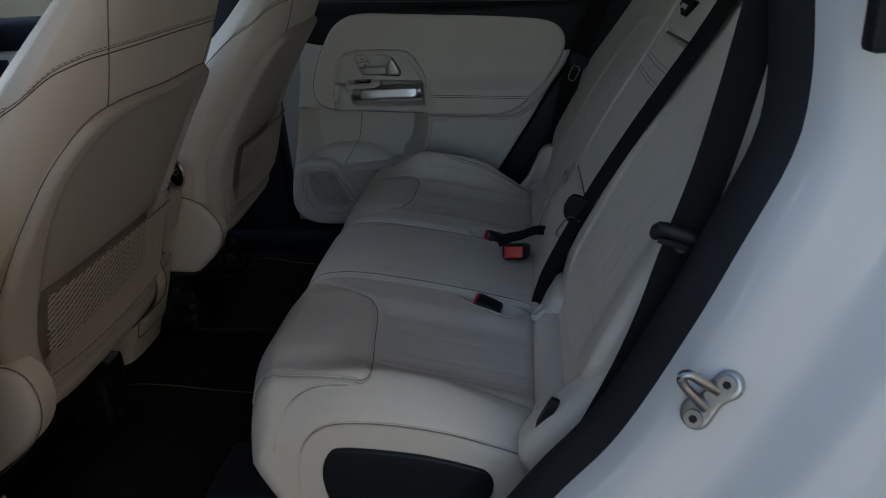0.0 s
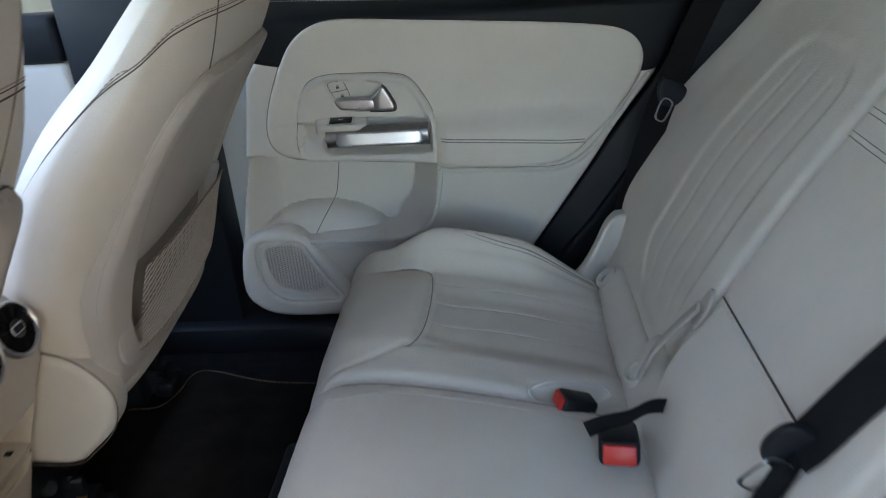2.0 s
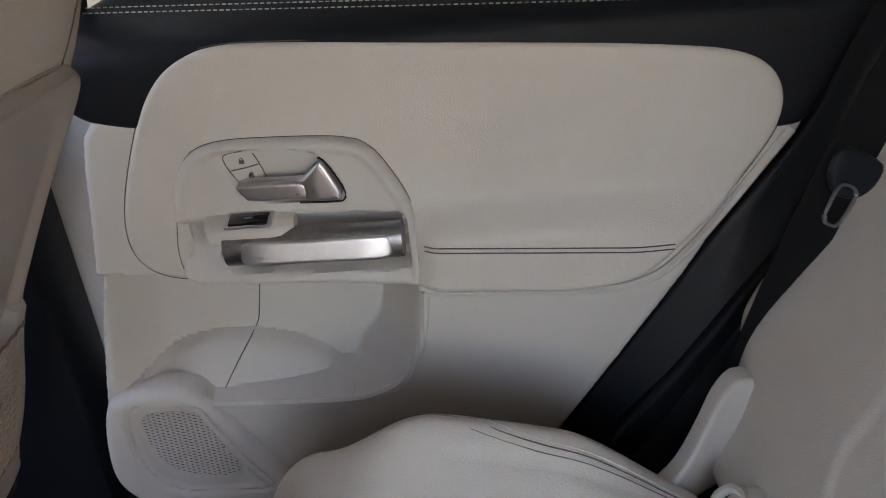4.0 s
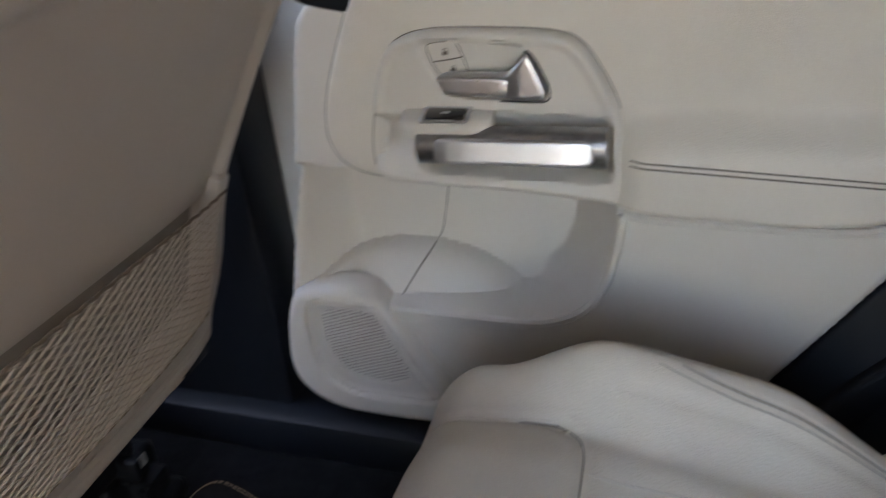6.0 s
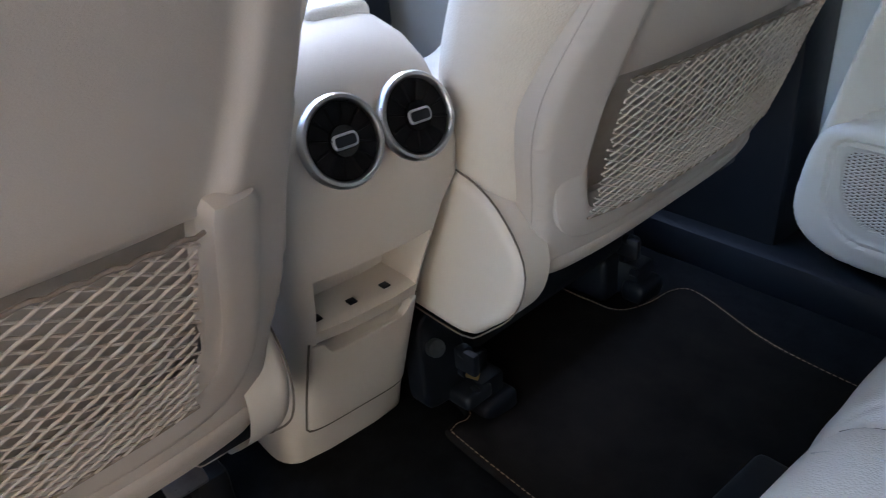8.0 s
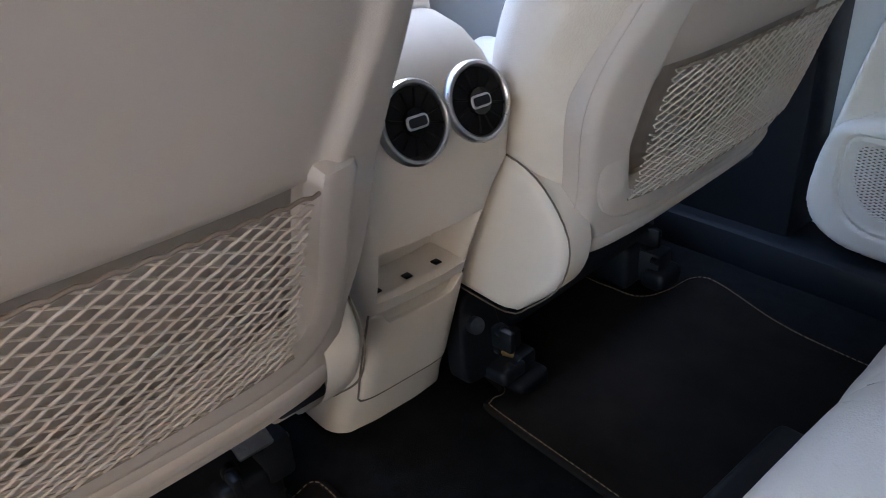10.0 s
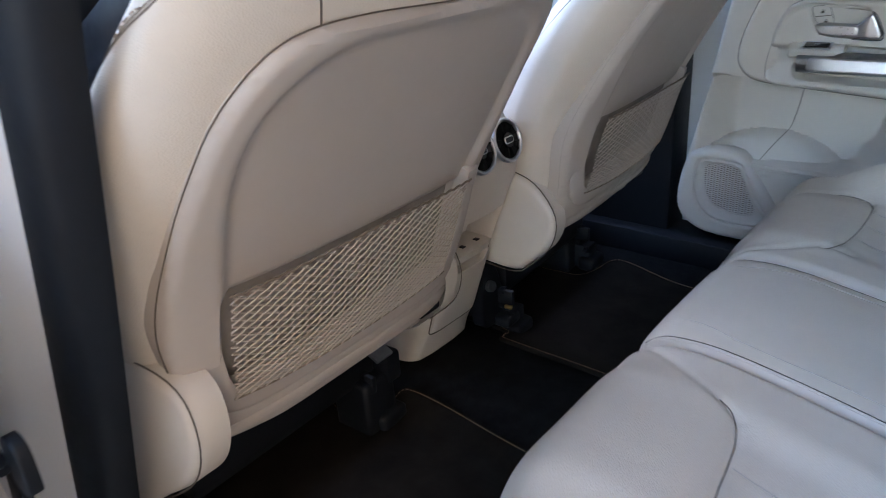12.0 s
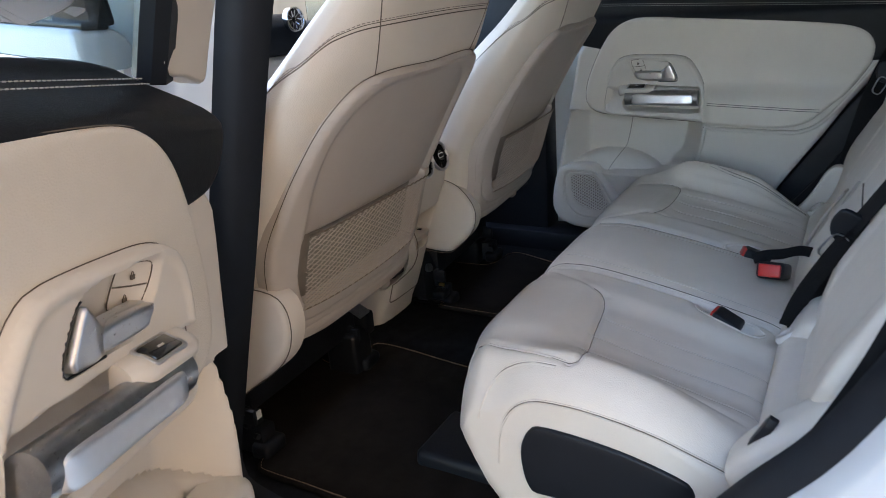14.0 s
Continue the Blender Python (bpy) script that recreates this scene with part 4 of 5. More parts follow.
for r0, r1, deep in NICHES:
    rim = [rows[r0][c] for c in range(c0, c1 + 1)] + [rows[r][c1] for r in range(r0 + 1, r1)] + [rows[r1][c] for c in range(c1, c0 - 1, -1)] + [rows[r][c0] for r in range(r1 - 1, r0, -1)]
    prev, mid_z = rim, (zs[r0] + zs[r1]) / 2
    for dx, dz, k in ((-.003, .002, .975), (-.010, .005, .95), (-deep, .008, .91)):
        cur = [bm.verts.new((v.co.x + dx, v.co.y * k, v.co.z + (dz if v.co.z < mid_z else -dz * .4))) for v in rim]
        for a in range(len(rim)):
            b = (a + 1) % len(rim)
            bm.faces.new((prev[a], prev[b], cur[b], cur[a]))
        prev = cur
    bm.faces.new(prev)
bmesh.ops.recalc_face_normals(bm, faces=bm.faces)
part("console_body", bm, PLASTIC, con)
for y in (-.056, -.014, .028):
    part("power_socket", boxed((-.848, y - .0046, .6815), (-.838, y + .0046, .6835), .0004), BLACK, con, "small black socket in the tray")
o = round_outline([(-.067, .512), (-.063, .507), (.063, .507), (.067, .512), (.0675, .60), (.067, .642), (.066, .652), (.056, .653), (.051, .642), (.046, .637), (0, .636), (-.046, .637), (-.051, .642), (-.056, .653), (-.066, .652), (-.067, .642), (-.0675, .60)], .005)
part("bin_flap", dome(o, lambda a, b, h: (face_x(a, b) + h + .003, a, b), .0025, None, (0, .58), 10, .012), PLASTIC, con, "cream hinged bin flap")
bm = bmesh.new()
tube(bm, [(face_x(a, b) + .0006, a, b) for a, b in smooth_line_2(((-.0688, .655), (-.0695, .60), (-.0695, .510), (-.066, .5045), (0, .5045), (.066, .5045), (.0695, .510), (.0695, .60), (.0688, .655)))], .0013, 6)
part("flap_gap", bm, SEAM, con, "dark gap round the bin flap")
for s in (-1, 1):
    part("console_lid", boxed((-1.28, s * .0395 - .037, .938), (-.872, s * .0395 + .037, .964), .012, 4), LEATHER, con, "cream padded lid half")
VN = Vector((.93, 0, .30)).normalized()
for s in (-1, 1):
    c0 = Vector((-.7755, s * .0385 + .001, .8790))
    vent = part("air_vent", disc_ring(bmesh.new(), c0, VN, .0325, .0392, .0075), SATIN, con, "satin silver ring of a round air vent")
    part("vent_well", disc(bmesh.new(), c0 - VN * .001, VN, .0328, .0042), VENT_DARK, vent, "black vent bowl")
    SIDE = Vector((0, 1, 0))
    UPV = VN.cross(SIDE) * -1
    for k in range(12):
        a = 2 * math.pi * (k + .5) / 12
        dd = SIDE * math.cos(a) + UPV * math.sin(a)
        ee = VN.cross(dd)
        bm = bmesh.new()
        pts = [(.011, .0006, .002), (.020, .0012, .003), (.030, .0018, .004)]
        skin(bm, [[c0 + dd * r - ee * w + VN * (h + .001), c0 + dd * r + ee * w + VN * (h + .001), c0 + dd * r + ee * w * .4 + VN * (h + .003), c0 + dd * r - ee * w * .4 + VN * (h + .003)] for r, w, h in pts])
        part("vane", bm, VENT_DARK, vent)
    part("vent_hub", disc(bmesh.new(), c0, VN, .0135, .0075, 24), GLOSS_BLACK, vent)
    o = round_outline([(-.0125, 0), (-.010, .0058), (0, .0064), (.010, .0058), (.0125, 0), (.010, -.0058), (0, -.0064), (-.010, -.0058)], .002)
    knob = part("vent_knob", dome(o, lambda a, b, h: c0 + VN * (.009 + h) + SIDE * a + UPV * b, .0015, None, None, 2, .006), SATIN, vent, "oval silver vent knob")
    part("knob_face", dome(inset2(o, .0022), lambda a, b, h: c0 + VN * (.0094 + h) + SIDE * a + UPV * b, .0006, None, None, 2, .001), BLACK, vent)

# ---- floor mats ----
def floor_mat(outline, at):
    c = thing("floor_mat", "black velour floor mat with tan stitched edge in the rear footwell", "floor mat", at, group="floor mats")
    o = round_outline(outline, .012)
    part("mat", dome(o, lambda a, b, h: (a, b, floor_z(a, b) + .012 + h), .004, lambda a, b: .0012 * noise.noise(Vector((a * 14, b * 14, 3))), None, 12, .006), MAT_CLOTH, c)
    bm = bmesh.new()
    ring = [(a, b, floor_z(a, b) + .011) for a, b in inset2(o, .004)]
    tube(bm, ring, .0042, 6, True)
    part("edge_binding", bm, MAT_CLOTH, c)
    bm = bmesh.new()
    fine = smooth_line([(a, b, floor_z(a, b) + .0147) for a, b in inset2(o, .007)], .0015, True)
    stitches(bm, fine, .0048, .003, .0008)
    part("edge_stitching", bm, ORANGE_THREAD, c, "tan edge stitching")
    return c


floor_mat([(-1.04, .47), (-.957, .492), (-.895, .500), (-.872, .546), (-.866, .600), (-.845, .626), (-.803, .623), (-.69, .588), (-.60, .575), (-.42, .57), (-.34, .56), (-.33, .30), (-.34, .12), (-.45, .085), (-.80, .085), (-.85, .10), (-.865, .14), (-.94, .155), (-1.04, .16), (-1.06, .30)], (-.6, .36, .395))
floor_mat([(-1.08, -.215), (-.98, -.236), (-.925, -.228), (-.915, -.165), (-.90, -.135), (-.80, -.135), (-.62, -.15), (-.42, -.15), (-.34, -.16), (-.33, -.40), (-.34, -.62), (-.45, -.655), (-.80, -.655), (-.86, -.64), (-.875, -.60), (-.91, -.57), (-1.04, -.565), (-1.06, -.40)], (-.6, -.40, .395))

# ---- doors ----
DY = .752
BEZ = round_outline([(-.560, .930), (-.549, .980), (-.532, 1.014), (-.510, 1.029), (-.477, 1.035), (-.43, 1.035), (-.377, 1.033), (-.343, 1.030), (-.326, 1.026), (-.308, 1.013), (-.290, .986), (-.275, .956), (-.268, .930), (-.264, .902), (-.263, .870), (-.266, .838), (-.290, .838), (-.37, .845), (-.46, .850), (-.545, .855), (-.562, .864), (-.566, .895)], .010)


def inside(p, o):
    hit = False
    for (ax, ay), (bx, by) in zip(o, o[1:] + o[:1]):
        if (ay > p[1]) != (by > p[1]) and p[0] < (bx - ax) * (p[1] - ay) / (by - ay) + ax:
            hit = not hit
    return hit


def cut_out(bm, o):
    """Removes what lies behind the handle bezel."""
    dead = [f for f in bm.faces if len(f.verts) < 5 and inside((f.calc_center_median().x, f.calc_center_median().z), o)]
    bmesh.ops.delete(bm, geom=dead, context="FACES")
    return bm


def door_to(y0):
    return lambda a, b, h: (a, y0 - h, b)


def rear_door(name, label, ajar=False):
    d = thing(name, label, "car door", (-.66, .80, .48), group="rear doors")
    carrier = round_outline([(-.640, 1.062), (-.659, 1.025), (-.673, .954), (-.694, .848), (-.711, .762), (-.735, .655), (-.750, .583), (-.752, .544), (-.738, .500), (-.702, .476), (-.60, .468), (-.28, .468), (-.16, .50), (-.085, .60), (.048, .802), (.097, .884), (.136, .94), (.182, 1.008), (.165, 1.03), (.10, 1.10), (-.2, 1.12), (-.55, 1.11)], .014)
    well = soften(round_outline([(-.700, .86), (-.585, .872), (-.548, 1.00), (-.31, 1.00), (-.272, .88), (-.272, .82), (-.278, .770), (-.286, .735), (-.300, .703), (-.322, .681), (-.352, .667), (-.395, .661), (-.50, .660), (-.60, .655), (-.72, .66), (-.715, .76)], .008), 2)

    def moulded(a, b, d):
        """Panel with the map pocket sunk into it and the speaker housing swelling out of its back."""
        w = edge_dist(a, b, well)[0]
        h = -.084 * np.clip(w / (.010 + .046 * np_step(.66, .72, b) * np_step(-.45, -.34, a)), 0, 1) * np_step(-.715, -.640, a)
        r = np.hypot((a + .555) / .182, (b - .572) / .148)
        h = np.minimum(h + .084 * np.sqrt(np.clip(1.06 - r, 0, 1)) ** .8 * np_step(-.02, .004, w), .004)
        return h
    part("carrier", relief(carrier, moulded, door_to(DY), .0042, .012, .094), PLASTIC, d, "cream moulded door panel with an open map pocket")
    # belt-line in black leather
    black = round_outline([(-.590, 1.052), (-.655, 1.066), (-.675, 1.10), (-.680, 1.150), (-.64, 1.188), (-.56, 1.196), (-.40, 1.192), (-.115, 1.178), (.20, 1.160), (.243, 1.150), (.232, 1.115), (.213, 1.075), (.186, 1.006), (.165, 1.002), (.0, 1.01), (-.3, 1.03), (-.5, 1.04)], .010)
    black = soften(black, 10)
    part("belt_trim", cut_out(dome(black, lambda a, b, h: (a, DY - .004 - h + .09 * smoothstep(1.12, 1.19, b) ** 2, b), .012, None, (-.2, 1.09), 16, .03, False), inset2(BEZ, .012)), LEATHER_BLACK, d, "black leather belt-line trim")
    bm = bmesh.new()
    for dz in (.002, -.003):
        stitches(bm, [(-.645 + .865 * k / 560, DY - .006 + .09 * smoothstep(1.12, 1.19, 1.181 + dz - .034 * k / 560) ** 2 - .0005, 1.181 + dz - .034 * k / 560) for k in range(561)], .004, .002, .0007)
    part("trim_stitching", bm, THREAD, d, "pale double stitching")
    # soft insert with arm rest
    insert = round_outline([(-.634, .901), (-.630, .935), (-.616, .981), (-.594, 1.030), (-.574, 1.075), (-.542, 1.117), (-.505, 1.136), (-.46, 1.142), (-.274, 1.132), (-.033, 1.114), (.088, 1.100), (.130, 1.087), (.153, 1.064), (.159, 1.040), (.155, 1.010), (.120, .955), (.092, .912), (.066, .893), (.047, .878), (.033, .857), (.008, .838), (-.03, .828), (-.10, .826), (-.184, .829), (-.265, .834), (-.45, .846), (-.569, .855), (-.606, .857), (-.624, .864), (-.633, .880)], .010)
    insert = soften(insert, 14)

    def arm(a, b):
        k = smoothstep(.955, .895, b) * smoothstep(-.30, -.24, a) * (1 - .5 * smoothstep(-.02, .08, a))
        return .030 * k
    part("insert", cut_out(dome(insert, door_to(DY - .008), .010, arm, (-.2, .98), 40, .03, False), inset2(BEZ, .014)), LEATHER, d)
    bm = bmesh.new()
    for dz in (0, -.006):
        tube(bm, [(-.258 + .295 * k / 30, DY - .008 - arm(-.258 + .295 * k / 30, .886) - .0004, .896 + dz - .017 * k / 30) for k in range(31)], .0008, 4)
    part("armrest_seam", bm, SEAM, d)
    for o, y, r in ((inset2(insert, -.0008), DY - .0004, .0007), (inset2(BEZ, -.0006), DY - .0084, .0006)):
        bm = bmesh.new()
        tube(bm, [(a, y - (arm(a, b) if o[0][0] < -.57 and y < DY - .005 else 0), b) for a, b in o], r, 5, True)
        part("panel_joint", bm, SEAM, d, "dark joint line")
    # handle bezel
    bez = BEZ
    cup = soften(round_outline([(-.495, 1.023), (-.479, 1.027), (-.408, 1.023), (-.385, 1.020), (-.368, 1.010), (-.353, .987), (-.345, .967), (-.349, .958), (-.36, .956), (-.454, .962), (-.466, .970), (-.474, .982)], .005), 2)

    def cup_depth(a, b=0):
        return .0035 + .030 * smoothstep(-.492, -.425, a)
    rec = soften(round_outline([(-.425, .945), (-.30, .941), (-.281, .938), (-.276, .925), (-.276, .875), (-.290, .862), (-.45, .866), (-.500, .872), (-.505, .905), (-.44, .922)], .006), 2)

    def bezel_relief(a, b, dd):
        cup_d, rec_d = edge_dist(a, b, cup)[0], edge_dist(a, b, rec)[0]
        h = -(.0035 + .030 * np_step(-.492, -.425, a)) * np_step(0, .005, cup_d) - .036 * np_step(0, .010, rec_d)
        h -= .026 * np_step(-.500, -.552, a) * np_step(.944, .928, b) * np_step(.858, .905, b)
        return h + .0035 * np_step(.017, .009, dd) - .003 * np_step(.020, .0, dd) * np_step(.86, .845, b)
    part("handle_bezel", relief(bez, bezel_relief, door_to(DY - .022), .0035, .009, .03), PLASTIC, d, "cream moulded surround of the door handle")
    # lever with its bar, and the dark gap beside it
    bm = dome(round_outline([(-.470, .982), (-.462, .987), (-.401, .986), (-.389, .990), (-.374, 1.004), (-.367, 1.008), (-.355, .985), (-.348, .968), (-.351, .961), (-.381, .960), (-.454, .963), (-.465, .971)], .004), door_to(DY - .018), .004, lambda a, b: .011 * smoothstep(-.42, -.375, a), (-.385, .975), 6, .012)
    lever = part("door_lever", bm, SATIN, d, "satin silver door lever")
    part("lever_bar", dome(round_outline([(-.472, .982), (-.460, .985), (-.40, .9845), (-.388, .978), (-.384, .968), (-.39, .9625), (-.454, .9635), (-.465, .970)], .004), door_to(DY - .026), .004, None, None, 4, .01), SATIN, lever, "flat silver lever bar")
    bm = bmesh.new()
    tube(bm, smooth_line([(a, DY - .0215, b) for a, b in ((-.371, 1.0115), (-.364, 1.007), (-.352, .986), (-.3445, .967), (-.348, .9575), (-.362, .9565), (-.40, .9575))], .004), .0013, 5)
    part("lever_gap", bm, BLACK, lever, "black gap beside the lever")
    # ledge with the window switch
    bm = bmesh.new()
    led = [(.004, .949), (-.014, .947), (-.024, .943), (-.030, .938), (-.031, .931), (-.027, .922), (.004, .916)]
    skin(bm, [[(x, DY - .020 + q * k, z - (1 - k) * .004) for q, z in led] for x, k in ((-.516, .55), (-.510, .90), (-.500, 1), (-.432, 1), (-.422, .93), (-.408, .60))])
    bmesh.ops.recalc_face_normals(bm, faces=bm.faces)
    part("switch_ledge", bm, PLASTIC, d)
    LM = Matrix.Translation((-.4605, DY - .0350, .9460)) @ Matrix.Rotation(radians(18), 4, "X")
    sw = part("window_switch", boxed((-.0235, -.0105, -.006), (.0235, .0105, .0022), .002, 2, LM), GLOSS_BLACK, d, "black window switch")
    part("switch_frame", plate(round_outline([(-.027, -.014), (0, -.0142), (.027, -.014), (.0285, 0), (.027, .014), (0, .0142), (-.027, .014), (-.0285, 0)], .004), [(round_outline([(-.024, -.011), (0, -.0112), (.024, -.011), (.0245, 0), (.024, .011), (0, .0112), (-.024, .011), (-.0245, 0)], .004), .003, False)], lambda a, b, h: LM @ Vector((a, b, .0008 + h)), .0008, .003, .0005), SATIN, sw, "thin silver switch frame")
    part("switch_mark", boxed((-.005, -.0012, .0022), (.005, .0012, .0026), 0, 1, LM), LABEL_PRINT, sw)
    # pull grip
    bm = bmesh.new()
    cyl = []
    for k in range(25):
        x = -.493 + .212 * k / 24
        cyl.append([(x, DY - .036 + .019 * math.sin(a), .911 + .0225 * math.cos(a)) for a in (2 * math.pi * j / 24 for j in range(24))])
    skin(bm, cyl)
    grip = part("pull_grip", bm, STEEL, d, "brushed dark metal pull grip")
    gi_o = soften(round_outline([(-.086, -.0135), (0, -.0138), (.086, -.0135), (.0885, 0), (.086, .0135), (0, .0138), (-.086, .0135), (-.0885, 0)], .004), 3)
    GI = Matrix.Translation((-.383, DY - .0545, .9095)) @ Matrix.Rotation(radians(82), 4, "X")
    part("grip_inlay", dome(gi_o, lambda a, b, h: GI @ Vector((a, b, .005 + h - .004 * (a / .088) ** 6)), .004, None, None, 6, .012), INLAY, grip, "bright satin grip inlay")
    # speaker pod, its bulge behind the pocket, and the grille
    pod = soften(round_outline([(-.750, .56), (-.742, .62), (-.728, .664), (-.702, .684), (-.63, .690), (-.590, .676), (-.556, .635), (-.520, .583), (-.487, .530), (-.470, .490), (-.50, .471), (-.60, .467), (-.68, .473), (-.725, .496), (-.746, .525)], .008), 3)
    frame_o = soften(round_outline([(-.702, .655), (-.680, .669), (-.604, .667), (-.588, .656), (-.572, .623), (-.538, .564), (-.508, .520), (-.52, .508), (-.60, .504), (-.66, .511), (-.697, .545), (-.708, .60)], .006), 3)
    gi = soften(round_outline([(-.678, .650), (-.606, .654), (-.590, .635), (-.572, .590), (-.552, .548), (-.565, .536), (-.605, .534), (-.651, .545), (-.676, .575), (-.684, .617)], .006), 2)

    def pod_relief(a, b, dd):
        f = edge_dist(a, b, frame_o)[0]
        return -.005 * np_step(0, .003, f) + .004 * np_step(.006, .009, f) - .003 * np_step(.010, .016, f) - .005 * np_step(0, .003, edge_dist(a, b, gi)[0])
    part("speaker_pod", relief(pod, pod_relief, door_to(DY - .016), .0035, .016, .05), PLASTIC, d, "cream moulded speaker cover")
    bm = bmesh.new()
    lo_a, hi_a = min(q[0] for q in gi), max(q[0] for q in gi)
    for d2, stepv in ((1, .0085), (-1, .0085)):
        k = -40
        while k < 70:
            run = []
            for m in range(60):
                a = lo_a + (hi_a - lo_a) * m / 59
                b = .52 + k * stepv * .62 + d2 * (a - lo_a) * .36
                if inside((a, b), gi):
                    run.append((a, DY - .0105, b))
                elif len(run) > 1:
                    tube(bm, run, .00125, 4)
                    run = []
                else:
                    run = []
            if len(run) > 1:
                tube(bm, run, .00125, 4)
            k += 1
    part("speaker_grille", bm, PLASTIC, d, "cream perforated speaker grille")
    # added dark sheet: darkness inside the perforations, given as colour
    part("grille_backing", dome(gi, door_to(DY - .0085), .0005, None, None, 2, .001), CORD_DARK, d, "dark sheet painting the shade behind the grille holes")
    bm = bmesh.new()
    tube(bm, smooth_line([(a, DY - .002, b) for a, b in ((-.575, .658), (-.46, .656), (-.38, .657), (-.345, .664), (-.316, .678), (-.295, .700), (-.280, .735), (-.272, .77), (-.266, .818))], .01), .0065, 8)
    part("pocket_lip", bm, PLASTIC, d)
    def seam_y(a, b):
        return DY - float(moulded(np.array([a]), np.array([b]), None)[0]) - .0004
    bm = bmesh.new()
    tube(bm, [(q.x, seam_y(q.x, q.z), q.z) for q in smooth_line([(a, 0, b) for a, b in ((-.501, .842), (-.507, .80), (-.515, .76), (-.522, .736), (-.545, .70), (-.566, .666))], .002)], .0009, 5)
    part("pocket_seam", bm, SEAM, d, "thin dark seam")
    bm = bmesh.new()
    tube(bm, smooth_line([(a, DY - .001, b) for a, b in ((-.266, .820), (-.247, .815), (-.15, .812), (-.055, .809), (-.010, .812), (.026, .826), (.052, .848), (.075, .874), (.10, .908), (.13, .951), (.166, 1.003))], .012), .006, 8)
    part("panel_crease", bm, PLASTIC, d)
    # lock buttons beside the lever
    def lb(x, z):
        return (x + .017, DY - .0225 + cup_depth(x + .017) * .93, z + .002)
    bm = bmesh.new()
    tube(bm, [lb(q.x, q.z) for q in smooth_line([(-.499, 0, 1.016), (-.475, 0, 1.018), (-.469, 0, 1.014), (-.460, 0, .985), (-.463, 0, .979), (-.483, 0, .980), (-.489, 0, .985)], .003, True)], .0007, 4, True)
    tube(bm, [lb(-.493, .998), lb(-.479, .998), lb(-.465, .999)], .0007, 4)
    part("lock_button_edge", bm, SEAM, d)
    for xc, zc in ((-.481, 1.008), (-.474, .988)):
        bm = bmesh.new()
        x0, y0, z0 = lb(xc, zc)
        box(bm, (x0 - .003, y0 - .0012, z0 - .004), (x0 + .003, y0 + .0003, z0), 0)
        tube(bm, [(x0 + .002 * math.cos(a), y0 - .0006, z0 + .003 * math.sin(a)) for a in (math.pi * k / 8 for k in range(9))], .0005, 4)
        part("lock_mark", bm, SEAM, d)
    # painted door shell and its window frame
    shell = round_outline([(-.655, 1.12), (-.675, .95), (-.705, .75), (-.735, .58), (-.735, .50), (-.60, .41), (-.25, .42), (-.12, .50), (.02, .70), (.13, .86), (.24, 1.02), (.29, 1.10), (.28, 1.13), (.0, 1.14), (-.4, 1.145)], .03)
    part("door_shell", dome(shell, lambda a, b, h: (a, DY + .100 - h, b), .012, None, (-.3, .85), 6, .03), PAINT, d, "white painted door shell")
    bm = bmesh.new()
    fr = [(-.665, 1.185), (-.625, 1.30), (-.575, 1.43), (-.54, 1.475), (-.48, 1.49), (-.1, 1.48), (.12, 1.44), (.25, 1.32), (.30, 1.18)]
    tube(bm, smooth_line([(a, .83 - .10 * smoothstep(1.17, 1.49, b), b) for a, b in fr], .03), .022, 8, flat=1.0)
    part("window_frame", bm, BLACK, d, "black window frame")
    if ajar:
        o = round_outline([(-.652, 1.192), (-.70, 1.187), (-.748, 1.184), (-.742, 1.24), (-.690, 1.36), (-.640, 1.47), (-.60, 1.475), (-.552, 1.47), (-.590, 1.36), (-.628, 1.26)], .012)
        part("frame_trim", dome(o, lambda a, b, h: (a, .806 - .10 * smoothstep(1.17, 1.49, b) - h, b), .006, None, None, 4, .03), PLASTIC, d, "cream trim ahead of the window")
    bm = bmesh.new()
    o = round_outline([(-.660, 1.197), (-.625, 1.30), (-.575, 1.43), (-.52, 1.48), (-.1, 1.475), (.12, 1.435), (.25, 1.32), (.30, 1.180), (.1, 1.186), (-.4, 1.197)], .03)
    g = part("window_pane", dome(o, lambda a, b, h: (a, .848 - .10 * smoothstep(1.17, 1.49, b) - h, b), .001, None, (-.2, 1.3), 8, .004, True), TINT_GLASS, d, "lightly tinted door glass")
    g.visible_shadow = False
    return d


rear_door("rear_door_far", "closed rear car door with cream panel and black belt-line")
DOOR_T = Matrix.Translation((.4021, -1.4771, .0728)) @ Matrix.Rotation(radians(69.63), 4, Vector((-.154, -.0684, -.9857))) @ Matrix.Diagonal((1, -1, 1, 1))
FLIP[0] = DOOR_T
rear_door("rear_door_near", "open rear car door with cream panel and black belt-line", True)
FLIP[0] = Matrix.Identity(4)

# ---- rolls, straps and buckles of the rear bench ----


